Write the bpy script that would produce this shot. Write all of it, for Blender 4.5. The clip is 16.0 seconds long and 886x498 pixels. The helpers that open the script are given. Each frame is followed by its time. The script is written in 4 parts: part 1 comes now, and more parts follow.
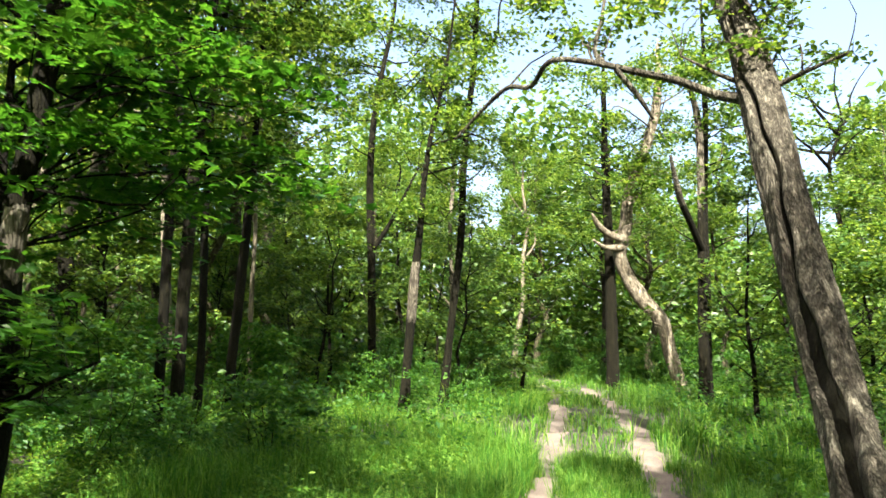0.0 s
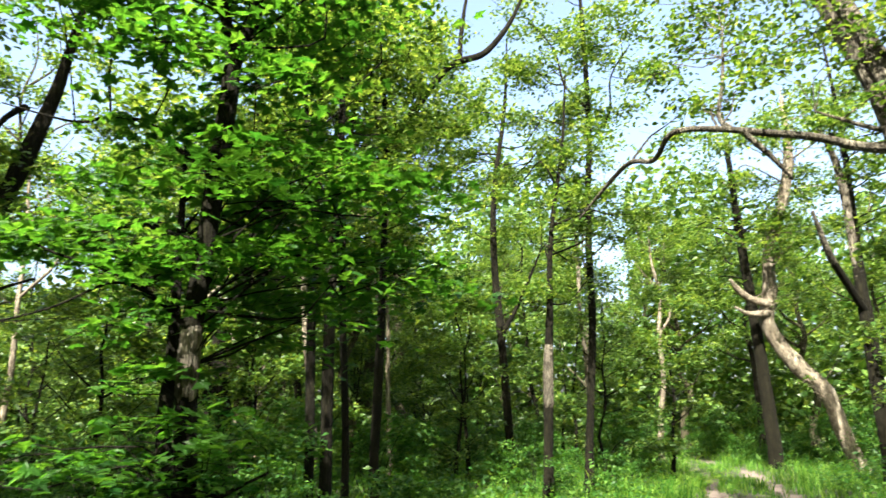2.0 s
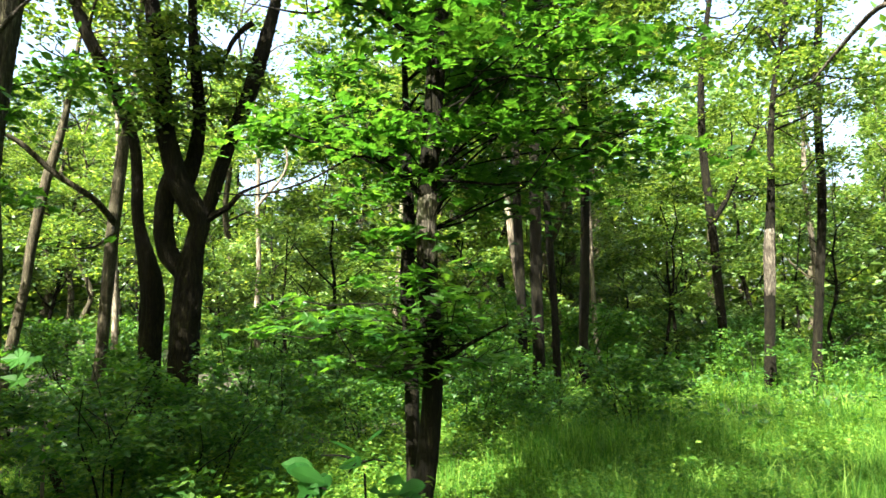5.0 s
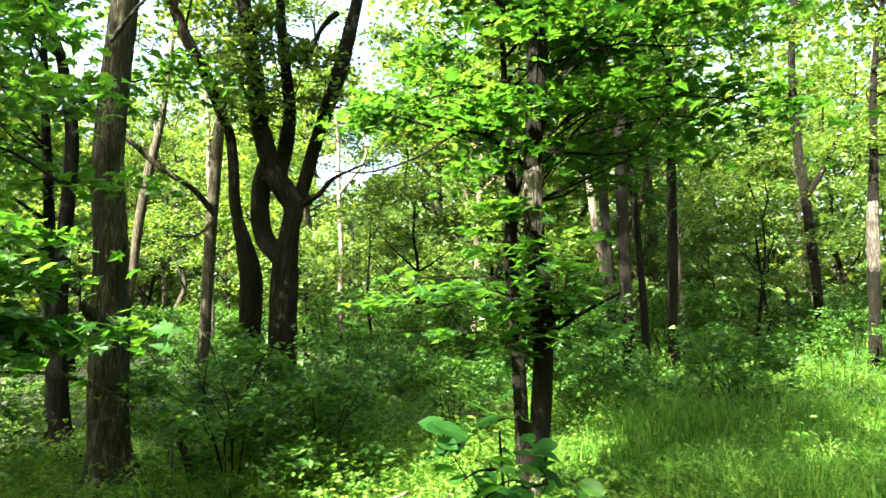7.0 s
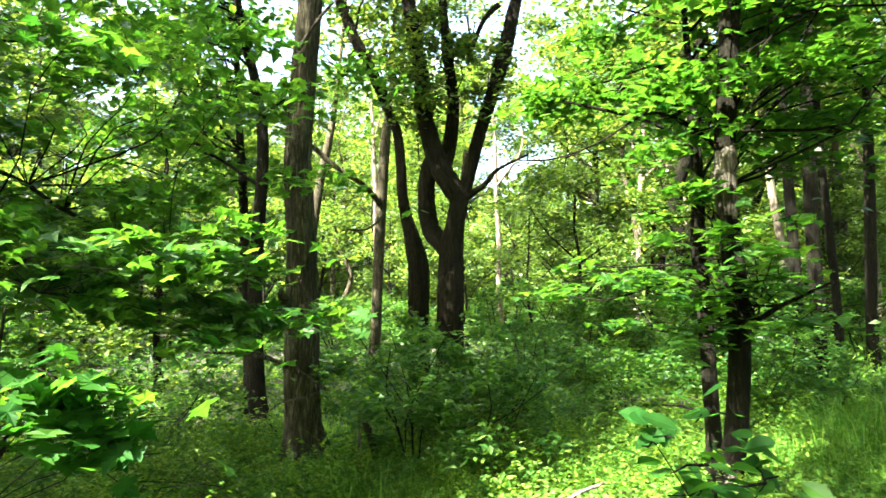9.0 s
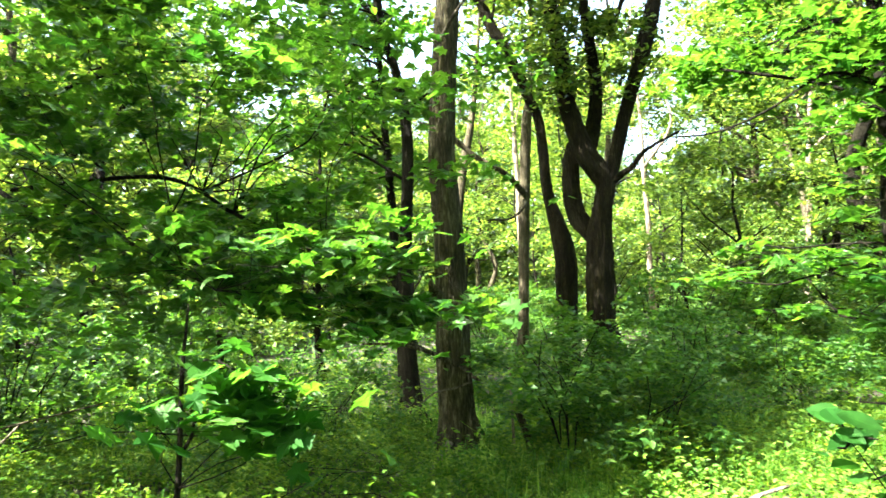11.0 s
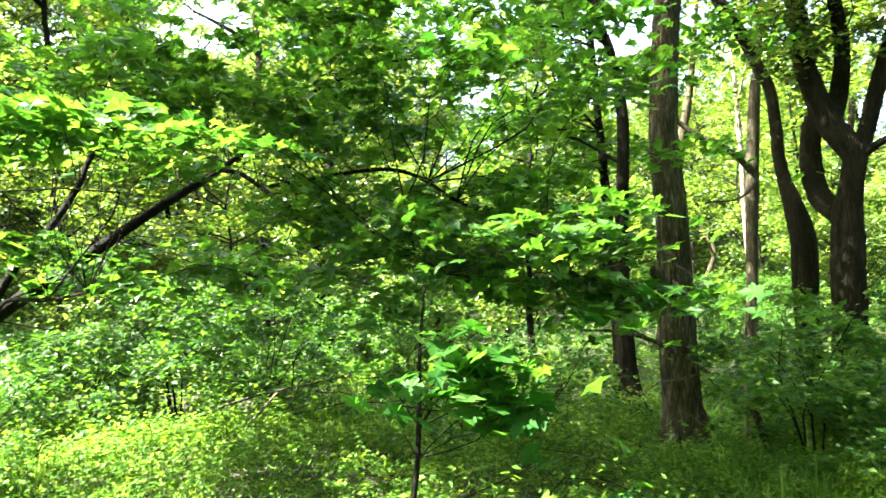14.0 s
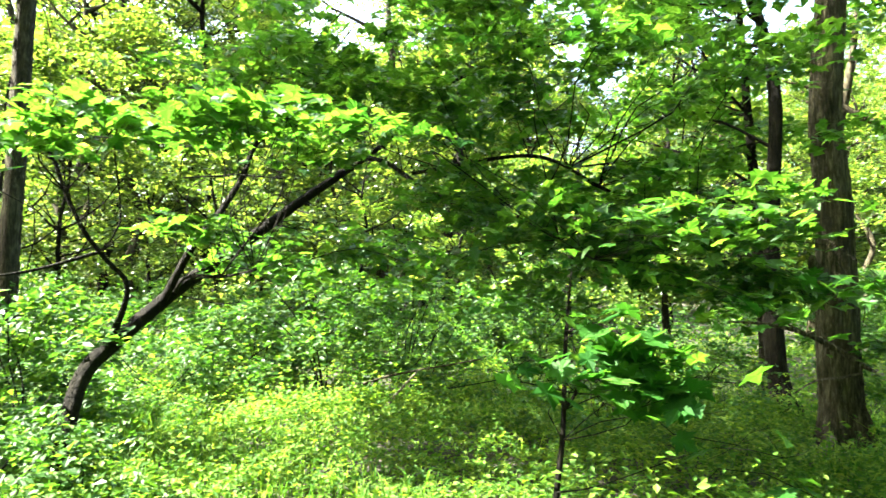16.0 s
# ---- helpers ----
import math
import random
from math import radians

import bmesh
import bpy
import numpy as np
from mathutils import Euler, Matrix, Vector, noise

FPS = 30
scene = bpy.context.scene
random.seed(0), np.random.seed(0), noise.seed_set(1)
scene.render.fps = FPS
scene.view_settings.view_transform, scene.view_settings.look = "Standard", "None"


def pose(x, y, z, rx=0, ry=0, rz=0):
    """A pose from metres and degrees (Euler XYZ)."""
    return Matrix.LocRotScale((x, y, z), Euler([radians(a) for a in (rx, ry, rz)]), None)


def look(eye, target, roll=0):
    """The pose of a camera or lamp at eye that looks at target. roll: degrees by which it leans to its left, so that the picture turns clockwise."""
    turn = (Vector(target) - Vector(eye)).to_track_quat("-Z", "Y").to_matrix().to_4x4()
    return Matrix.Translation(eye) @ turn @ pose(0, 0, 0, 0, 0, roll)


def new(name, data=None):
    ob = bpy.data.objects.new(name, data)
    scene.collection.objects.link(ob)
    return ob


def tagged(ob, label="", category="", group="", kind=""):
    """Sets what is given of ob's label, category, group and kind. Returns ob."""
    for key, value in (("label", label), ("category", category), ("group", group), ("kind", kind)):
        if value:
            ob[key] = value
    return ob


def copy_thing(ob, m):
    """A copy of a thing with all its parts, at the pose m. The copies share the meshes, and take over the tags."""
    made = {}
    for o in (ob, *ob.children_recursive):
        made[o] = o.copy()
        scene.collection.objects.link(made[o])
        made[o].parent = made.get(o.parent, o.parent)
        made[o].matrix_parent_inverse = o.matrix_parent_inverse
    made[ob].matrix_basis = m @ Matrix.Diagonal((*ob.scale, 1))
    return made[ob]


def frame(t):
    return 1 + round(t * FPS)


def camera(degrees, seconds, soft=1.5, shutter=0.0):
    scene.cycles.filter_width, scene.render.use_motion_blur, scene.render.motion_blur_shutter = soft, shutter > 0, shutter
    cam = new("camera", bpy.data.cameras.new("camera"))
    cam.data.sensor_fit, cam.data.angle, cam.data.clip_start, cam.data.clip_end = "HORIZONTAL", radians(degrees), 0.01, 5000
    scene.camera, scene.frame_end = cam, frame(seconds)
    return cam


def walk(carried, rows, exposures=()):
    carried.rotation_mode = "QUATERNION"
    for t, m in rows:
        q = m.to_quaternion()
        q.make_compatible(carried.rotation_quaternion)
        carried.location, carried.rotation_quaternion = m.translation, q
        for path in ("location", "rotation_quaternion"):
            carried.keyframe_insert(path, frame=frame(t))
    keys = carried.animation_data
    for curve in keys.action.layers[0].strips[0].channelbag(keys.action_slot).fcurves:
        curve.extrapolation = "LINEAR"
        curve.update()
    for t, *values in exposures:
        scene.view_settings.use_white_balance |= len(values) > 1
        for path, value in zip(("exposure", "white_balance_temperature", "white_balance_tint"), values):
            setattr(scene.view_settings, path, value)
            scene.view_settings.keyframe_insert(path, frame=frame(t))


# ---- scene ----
cam = camera(67.1, 16.0, soft=1.5, shutter=0.4)
PATH = [
    (0, (0.000, 0.000, 1.547), (-0.000, 1.983, 1.809), 1.90),
    (0.5, (-0.019, -0.011, 1.569), (-0.088, 1.960, 1.904), 1.39),
    (1, (-0.022, -0.034, 1.608), (-0.169, 1.912, 2.045), 0.11),
    (1.5, (-0.049, -0.044, 1.639), (-0.264, 1.878, 2.147), -1.10),
    (2, (-0.099, -0.037, 1.631), (-0.460, 1.868, 2.123), -0.54),
    (2.5, (-0.122, -0.032, 1.620), (-0.595, 1.861, 2.059), -0.36),
    (3, (-0.140, -0.038, 1.593), (-0.702, 1.848, 1.950), -0.32),
    (3.5, (-0.175, -0.062, 1.548), (-0.865, 1.797, 1.812), 0.50),
    (3.7, (-0.192, -0.060, 1.534), (-0.928, 1.786, 1.762), 0.51),
    (5.8, (-0.315, -0.155, 1.353), (-1.320, 1.559, 1.582), -0.23),
    (6, (-0.325, -0.175, 1.351), (-1.360, 1.521, 1.580), -0.06),
    (6.5, (-0.375, -0.200, 1.336), (-1.473, 1.462, 1.523), -0.78),
    (7, (-0.437, -0.244, 1.316), (-1.536, 1.417, 1.492), -0.98),
    (7.5, (-0.491, -0.312, 1.306), (-1.634, 1.321, 1.464), -0.88),
    (8, (-0.528, -0.348, 1.307), (-1.735, 1.240, 1.453), -1.18),
    (8.5, (-0.557, -0.368, 1.306), (-1.894, 1.112, 1.455), -0.89),
    (9, (-0.572, -0.346, 1.298), (-2.018, 1.027, 1.457), -0.59),
    (9.2, (-0.591, -0.327, 1.303), (-2.060, 1.021, 1.454), -0.71),
    (11.3, (-0.642, -0.332, 1.304), (-2.377, 0.652, 1.451), -1.67),
    (11.5, (-0.630, -0.329, 1.298), (-2.382, 0.623, 1.453), -1.54),
    (12, (-0.649, -0.340, 1.294), (-2.455, 0.507, 1.442), -2.08),
    (12.5, (-0.664, -0.366, 1.290), (-2.518, 0.378, 1.400), -1.07),
    (13, (-0.686, -0.381, 1.294), (-2.572, 0.277, 1.398), -0.75),
    (13.5, (-0.684, -0.411, 1.303), (-2.598, 0.158, 1.414), -1.45),
    (14, (-0.679, -0.432, 1.298), (-2.619, 0.045, 1.410), -1.29),
    (14.5, (-0.677, -0.439, 1.284), (-2.641, -0.074, 1.375), -0.89),
    (15, (-0.667, -0.471, 1.281), (-2.652, -0.245, 1.372), -0.98),
    (15.5, (-0.651, -0.496, 1.274), (-2.640, -0.307, 1.359), -0.47),
    (16, (-0.638, -0.560, 1.266), (-2.633, -0.446, 1.351), -0.03),
]
walk(cam, [(t, look(eye, target, roll)) for t, eye, target, roll in PATH],
     exposures=[(0.0, 2.70), (3.5, 2.78), (6.0, 3.52), (9.0, 3.95), (12.5, 4.22), (16.0, 4.17)])

# ---- world and sun ----
SUN_TO = Vector((-0.10, -0.97, 1.05)).normalized()
world = bpy.data.worlds.new("sky")
world.use_nodes = True
scene.world = world
wn = world.node_tree
sky = wn.nodes.new("ShaderNodeTexSky")
sky.sky_type = "NISHITA"
sky.sun_disc = False
sky.air_density, sky.dust_density = 1.0, 6.0
sky.sun_elevation = math.asin(SUN_TO.z)
sky.sun_rotation = math.atan2(SUN_TO.x, SUN_TO.y)
wn.links.new(sky.outputs[0], wn.nodes["Background"].inputs[0])
wn.nodes["Background"].inputs[1].default_value = 0.10
sun = new("sun", bpy.data.lights.new("sun", "SUN"))
sun.data.energy, sun.data.angle, sun.data.color = 5.0, radians(0.5), (1.0, 0.95, 0.84)
sun.matrix_world = look(SUN_TO * 60, (0, 0, 0))


# ---- materials ----
def material(name):
    m = bpy.data.materials.new(name)
    m.use_nodes = True
    nt = m.node_tree
    nt.nodes.clear()
    out = nt.nodes.new("ShaderNodeOutputMaterial")
    return m, nt, out


def node(nt, kind, **values):
    n = nt.nodes.new(kind)
    for key, v in values.items():
        n.inputs[key.replace("_", " ")].default_value = v
    return n


def ramp(nt, source, stops):
    r = nt.nodes.new("ShaderNodeValToRGB")
    el = r.color_ramp.elements
    while len(el) < len(stops):
        el.new(0.5)
    for e, (p, c) in zip(el, stops):
        e.position, e.color = p, (*c, 1)
    nt.links.new(source, r.inputs[0])
    return r


def leaf_material(name, dark, mid, light, through_share=0.45, gloss=0.30, single=False, sheen=0.22, glow_tint=(1.75, 1.6, 0.7)):
    """Thin leaf: glossy upper skin and light that passes through."""
    m, nt, out = material(name)
    geo = nt.nodes.new("ShaderNodeNewGeometry")
    info = nt.nodes.new("ShaderNodeObjectInfo")
    col = ramp(nt, info.outputs["Random"] if single else geo.outputs["Random Per Island"], [(0.0, dark), (0.55, mid), (1.0, light)])
    tex = nt.nodes.new("ShaderNodeTexCoord")
    patch = node(nt, "ShaderNodeTexNoise", Scale=1.3, Detail=2.0)
    nt.links.new(tex.outputs["Object"], patch.inputs["Vector"])
    hue = nt.nodes.new("ShaderNodeHueSaturation")
    span = nt.nodes.new("ShaderNodeMapRange")
    span.inputs["To Min"].default_value, span.inputs["To Max"].default_value = 0.65, 1.35
    nt.links.new(patch.outputs[0], span.inputs[0])
    nt.links.new(span.outputs[0], hue.inputs["Value"])
    nt.links.new(col.outputs[0], hue.inputs["Color"])
    skin = node(nt, "ShaderNodeBsdfPrincipled", Roughness=gloss, Specular_IOR_Level=sheen)
    nt.links.new(hue.outputs[0], skin.inputs["Base Color"])
    glow = nt.nodes.new("ShaderNodeMix")
    glow.data_type, glow.blend_type = "RGBA", "MULTIPLY"
    glow.inputs[0].default_value = 1.0
    glow.inputs[7].default_value = (*glow_tint, 1)
    nt.links.new(hue.outputs[0], glow.inputs[6])
    thin = nt.nodes.new("ShaderNodeBsdfTranslucent")
    nt.links.new(glow.outputs[2], thin.inputs["Color"])
    mix = nt.nodes.new("ShaderNodeMixShader")
    mix.inputs[0].default_value = through_share
    nt.links.new(skin.outputs[0], mix.inputs[1])
    nt.links.new(thin.outputs[0], mix.inputs[2])
    nt.links.new(mix.outputs[0], out.inputs[0])
    return m


def bark_material(name, deep, mid, pale, scale=1.0, bump=0.8):
    """Furrowed bark: broken furrows drawn out along the stem, lichen patches, fine grain."""
    m, nt, out = material(name)
    tex = nt.nodes.new("ShaderNodeTexCoord")
    stretch = nt.nodes.new("ShaderNodeMapping")
    stretch.inputs["Scale"].default_value = (1.0, 1.0, 0.15)
    nt.links.new(tex.outputs["Object"], stretch.inputs["Vector"])
    lines = node(nt, "ShaderNodeTexNoise", Scale=17.0 * scale, Detail=5.0, Roughness=0.62, Distortion=0.5)
    grain = node(nt, "ShaderNodeTexNoise", Scale=70.0 * scale, Detail=5.0, Roughness=0.7)
    for n in (lines, grain):
        nt.links.new(stretch.outputs[0], n.inputs["Vector"])
    stain = node(nt, "ShaderNodeTexNoise", Scale=4.0, Detail=7.0, Roughness=0.68)
    nt.links.new(tex.outputs["Object"], stain.inputs["Vector"])

    def sum_of(kind, a, b, clamp=False):
        n = nt.nodes.new("ShaderNodeMath")
        n.operation, n.use_clamp = kind, clamp
        for k, v in enumerate((a, b)):
            if isinstance(v, float):
                n.inputs[k].default_value = v
            else:
                nt.links.new(v, n.inputs[k])
        return n.outputs[0]

    # the noise crosses its middle along wandering lines: these are the furrows
    off = sum_of("ABSOLUTE", sum_of("SUBTRACT", lines.outputs[0], 0.5), 0.0)
    ridge = sum_of("MULTIPLY", off, 9.0, True)
    col = ramp(nt, grain.outputs[0], [(0.28, deep), (0.5, mid), (0.74, pale)])
    lichen = ramp(nt, stain.outputs[0], [(0.32, (0.55, 0.52, 0.46)), (0.55, (1.0, 1.0, 0.95)), (0.72, (1.5, 1.55, 1.4))])
    mul = nt.nodes.new("ShaderNodeMix")
    mul.data_type, mul.blend_type = "RGBA", "MULTIPLY"
    mul.inputs[0].default_value = 1.0
    nt.links.new(col.outputs[0], mul.inputs[6])
    nt.links.new(lichen.outputs[0], mul.inputs[7])
    furrow = nt.nodes.new("ShaderNodeMapRange")
    furrow.inputs["To Min"].default_value = 0.42
    nt.links.new(ridge, furrow.inputs[0])
    split = nt.nodes.new("ShaderNodeMix")
    split.data_type, split.blend_type = "RGBA", "MULTIPLY"
    split.inputs[0].default_value = 1.0
    nt.links.new(mul.outputs[2], split.inputs[6])
    nt.links.new(furrow.outputs[0], split.inputs[7])
    relief = node(nt, "ShaderNodeBump", Strength=bump, Distance=0.025)
    nt.links.new(sum_of("ADD", ridge, grain.outputs[0]), relief.inputs["Height"])
    skin = node(nt, "ShaderNodeBsdfPrincipled", Roughness=0.9, Specular_IOR_Level=0.12)
    nt.links.new(split.outputs[2], skin.inputs["Base Color"])
    nt.links.new(relief.outputs[0], skin.inputs["Normal"])
    nt.links.new(skin.outputs[0], out.inputs[0])
    return m


def soil_material(name, stops, scale, bump):
    m, nt, out = material(name)
    tex = nt.nodes.new("ShaderNodeTexCoord")
    coarse = node(nt, "ShaderNodeTexNoise", Scale=scale, Detail=8.0, Roughness=0.7)
    fine = node(nt, "ShaderNodeTexNoise", Scale=scale * 24, Detail=3.0, Roughness=0.6)
    for n in (coarse, fine):
        nt.links.new(tex.outputs["Object"], n.inputs["Vector"])
    both = nt.nodes.new("ShaderNodeMix")
    both.inputs[0].default_value = 0.45
    nt.links.new(coarse.outputs[0], both.inputs[2])
    nt.links.new(fine.outputs[0], both.inputs[3])
    col = ramp(nt, both.outputs[0], stops)
    relief = node(nt, "ShaderNodeBump", Strength=bump, Distance=0.03)
    nt.links.new(both.outputs[0], relief.inputs["Height"])
    skin = node(nt, "ShaderNodeBsdfPrincipled", Roughness=0.95)
    nt.links.new(col.outputs[0], skin.inputs["Base Color"])
    nt.links.new(relief.outputs[0], skin.inputs["Normal"])
    nt.links.new(skin.outputs[0], out.inputs[0])
    return m


M_LEAF = leaf_material("oak_leaf", (0.018, 0.052, 0.008), (0.044, 0.102, 0.015), (0.130, 0.210, 0.045), 0.48, 0.38, False, 0.32, (2.3, 1.8, 0.85))
M_MAPLE = leaf_material("maple_leaf", (0.016, 0.062, 0.009), (0.029, 0.090, 0.012), (0.048, 0.116, 0.017), 0.54, 0.40, False, 0.32, (2.55, 2.3, 0.95))
M_PIECE = leaf_material("single_leaf", (0.013, 0.062, 0.010), (0.022, 0.086, 0.013), (0.033, 0.104, 0.015), 0.54, 0.50, True, 0.10, (2.2, 2.0, 0.85))
M_HERB = leaf_material("herb_leaf", (0.026, 0.082, 0.009), (0.060, 0.148, 0.016), (0.150, 0.240, 0.038), 0.48, 0.55, False, 0.15, (2.3, 1.9, 0.8))
M_UNDER = leaf_material("shrub_leaf", (0.014, 0.054, 0.008), (0.029, 0.092, 0.013), (0.074, 0.146, 0.022), 0.48, 0.48, False, 0.25, (2.2, 2.0, 0.8))
M_GRASS = leaf_material("grass_blade", (0.022, 0.080, 0.009), (0.055, 0.150, 0.016), (0.170, 0.275, 0.050), 0.45, 0.58, False, 0.12, (2.2, 1.9, 0.8))
M_BARK = bark_material("oak_bark", (0.017, 0.0155, 0.008), (0.066, 0.061, 0.035), (0.180, 0.168, 0.105), 0.9, 1.0)
M_OAKBARK = bark_material("weathered_oak_bark", (0.028, 0.024, 0.018), (0.120, 0.107, 0.084), (0.31, 0.285, 0.235), 0.8, 1.0)
# near-black: the shade on the trunks is put into this bark colour
M_SHADEBARK = bark_material("shaded_bark", (0.0028, 0.0025, 0.0011), (0.009, 0.0083, 0.0038), (0.0285, 0.0261, 0.0125), 1.3)
# brown bark, darkened to hold the shade that the forked oaks stand in
M_SHADEBROWN = bark_material("shaded_brown_oak_bark", (0.0045, 0.0038, 0.0014), (0.015, 0.0128, 0.0052), (0.042, 0.037, 0.0163), 1.1, 0.9)
M_GREYBARK = bark_material("grey_bark", (0.0243, 0.0216, 0.0132), (0.0648, 0.058, 0.036), (0.1418, 0.131, 0.0888), 1.0, 0.4)
# dead wood; the same pale colour stands in for sunlight on living trunks
M_PALEBARK = bark_material("dead_and_sunlit_wood", (0.075, 0.062, 0.046), (0.20, 0.172, 0.132), (0.34, 0.305, 0.245), 0.8, 0.5)
M_SOIL = soil_material("forest_soil", [(0.3, (0.012, 0.011, 0.006)), (0.5, (0.028, 0.026, 0.013)), (0.7, (0.060, 0.055, 0.028))], 1.6, 0.8)
M_DIRT = soil_material("path_dirt", [(0.3, (0.040, 0.029, 0.021)), (0.5, (0.11, 0.085, 0.067)), (0.72, (0.21, 0.172, 0.142))], 2.4, 0.6)


# ---- mesh tools ----
def mesh_from(name, verts, faces, mat, smooth=False):
    """A mesh from an array of corners and an array of triangles or quads."""
    me = bpy.data.meshes.new(name)
    faces = np.asarray(faces, np.int32)
    k = faces.shape[1]
    me.vertices.add(len(verts))
    me.vertices.foreach_set("co", np.asarray(verts, np.float32).ravel())
    me.loops.add(faces.size)
    me.loops.foreach_set("vertex_index", faces.ravel())
    me.polygons.add(len(faces))
    me.polygons.foreach_set("loop_start", np.arange(0, faces.size, k, dtype=np.int32))
    me.polygons.foreach_set("use_smooth", np.full(len(faces), smooth))
    me.materials.append(mat)
    me.update(calc_edges=True)
    return me


def part(name, me, parent, label=""):
    ob = new(name, me)
    ob.parent = parent
    return tagged(ob, label)


def thing(name, place, label, category, group="", kind=""):
    ob = new(name)
    ob.empty_display_size = 0.2
    ob.location = place
    return tagged(ob, label, category, group, kind)


def smooth_line(points, step):
    """A Catmull-Rom line through rows of x, y, z, radius."""
    p = np.asarray(points, float)
    p = np.vstack([2 * p[0] - p[1], p, 2 * p[-1] - p[-2]])
    out = []
    for a, b, c, d in zip(p, p[1:], p[2:], p[3:]):
        n = max(1, int(np.linalg.norm(c[:3] - b[:3]) / step))
        u = (np.arange(n) / n)[:, None]
        out.append(0.5 * (2 * b + (c - a) * u + (2 * a - 5 * b + 4 * c - d) * u**2 + (3 * b - a - 3 * c + d) * u**3))
    out = np.vstack(out + [p[-2:-1]])
    out[:, 3] = np.maximum(out[:, 3], 0.002)
    return out


def tube(line, sides, rough=0.0, seed=0, flare=0.0, groove=None):
    """Corners and quads of a stem along rows of x, y, z, radius, with lumps and furrows; flare widens the foot."""
    p = line[:, :3]
    ahead = np.gradient(p, axis=0)
    ahead /= np.linalg.norm(ahead, axis=1, keepdims=True) + 1e-9
    side = np.cross(ahead, (0.31, 0.95, 0.05))
    side /= np.linalg.norm(side, axis=1, keepdims=True) + 1e-9
    other = np.cross(ahead, side)
    n = len(p)
    a = np.linspace(0, 2 * math.pi, sides, endpoint=False)
    r = np.repeat(line[:, 3:4], sides, 1)
    if rough:
        run = np.r_[0, np.cumsum(np.linalg.norm(np.diff(p, axis=0), axis=1))][:, None]
        rng = np.random.default_rng(seed)
        f = rng.uniform(0, 6.28, 8)
        wave = 0.45 * np.sin(3 * a + f[0] + 0.9 * np.sin(run * 1.3 + f[1])) + 0.4 * np.sin(5 * a + f[2] + 1.4 * run)
        wave = wave + 0.5 * np.sin(11 * a + f[3] + 1.2 * np.sin(run * 3.1 + f[4])) + 0.35 * np.sin(17 * a + f[5] + 2 * np.sin(run * 5 + f[6]))
        r = r * (1 + rough * (wave + rng.normal(0, 0.35, wave.shape)))
        if flare:
            lobes = 1 + 0.35 * np.sin(4 * a + f[7])
            r = r * (1 + flare * np.exp(-run / 0.22) * lobes)
    if groove:
        # a long fissure on the side that faces the given way, wandering a little
        out = np.cos(a)[None, :, None] * side[:, None] + np.sin(a)[None, :, None] * other[:, None]
        turn = groove + 0.25 * np.sin(np.arange(n) * 0.11) + 0.1 * np.sin(np.arange(n) * 0.37)
        face = np.stack([np.cos(turn), np.sin(turn), 0 * turn], -1)
        face -= (face * ahead).sum(1, keepdims=True) * ahead
        face /= np.linalg.norm(face, axis=1, keepdims=True)
        off = np.arccos(np.clip((out * face[:, None]).sum(-1), -1, 1))
        wide = (0.12 + 0.26 * np.exp(-(((p[:, 2] - 1.1) / 1.0) ** 2)))[:, None]
        r = r * (1 - 0.56 * np.exp(-(off / wide) ** 4) + 0.09 * np.exp(-((off - wide - 0.16) / 0.13) ** 2))
    ring = p[:, None] + r[..., None] * (np.cos(a)[None, :, None] * side[:, None] + np.sin(a)[None, :, None] * other[:, None])
    i, j = np.meshgrid(np.arange(n - 1), np.arange(sides), indexing="ij")
    k = (j + 1) % sides
    quads = np.stack([i * sides + j, i * sides + k, (i + 1) * sides + k, (i + 1) * sides + j], -1).reshape(-1, 4)
    verts = np.vstack([ring.reshape(-1, 3), p[-1:]])
    top = np.stack([(n - 1) * sides + np.arange(sides), (n - 1) * sides + (np.arange(sides) + 1) % sides,
                    np.full(sides, n * sides), np.full(sides, n * sides)], -1)
    return verts, quads, top[:, :3]


def stem_mesh(name, points, mat, base, sides=14, step=0.08, rough=0.05, seed=0, flare=0.0, groove=None):
    v, q, top = tube(smooth_line(points, step), sides, rough, seed, flare, groove)
    tris = np.vstack([q[:, [0, 1, 2]], q[:, [0, 2, 3]], top])
    return mesh_from(name, v - np.asarray(base), tris, mat, True)


def joined_tubes(name, lines, mat, base, sides=4):
    vs, fs, at = [], [], 0
    for line in lines:
        v, q, top = tube(line, sides)
        fs += [q[:, [0, 1, 2]] + at, q[:, [0, 2, 3]] + at, top + at]
        vs.append(v)
        at += len(v)
    return mesh_from(name, np.vstack(vs) - np.asarray(base), np.vstack(fs), mat, True)


def outline(points, centre=None):
    if centre is None:
        return np.array(points, float), np.array([(0, i, i + 1) for i in range(1, len(points) - 1)])
    n = len(points)
    return np.array([*points, centre], float), np.array([(n, i, (i + 1) % n) for i in range(n)])


PLAIN = outline([(0, 0, 0), (0.30, 0.45, 0.07), (0, 1, -0.08), (-0.30, 0.45, 0.07)])
BROAD = outline([(0, 0, 0), (0.16, 0.10, 0.03), (0.28, 0.28, 0.05), (0.33, 0.48, 0.06), (0.25, 0.72, 0.03), (0.11, 0.9, -0.03), (0, 1.02, -0.08), (-0.11, 0.9, -0.03), (-0.25, 0.72, 0.03),
                 (-0.33, 0.48, 0.06), (-0.28, 0.28, 0.05), (-0.16, 0.10, 0.03)], (0, 0.5, -0.03))
OVAL = outline([(0, 0, 0), (0.24, 0.25, 0.05), (0.31, 0.55, 0.06), (0, 1, -0.10), (-0.31, 0.55, 0.06), (-0.24, 0.25, 0.05)])
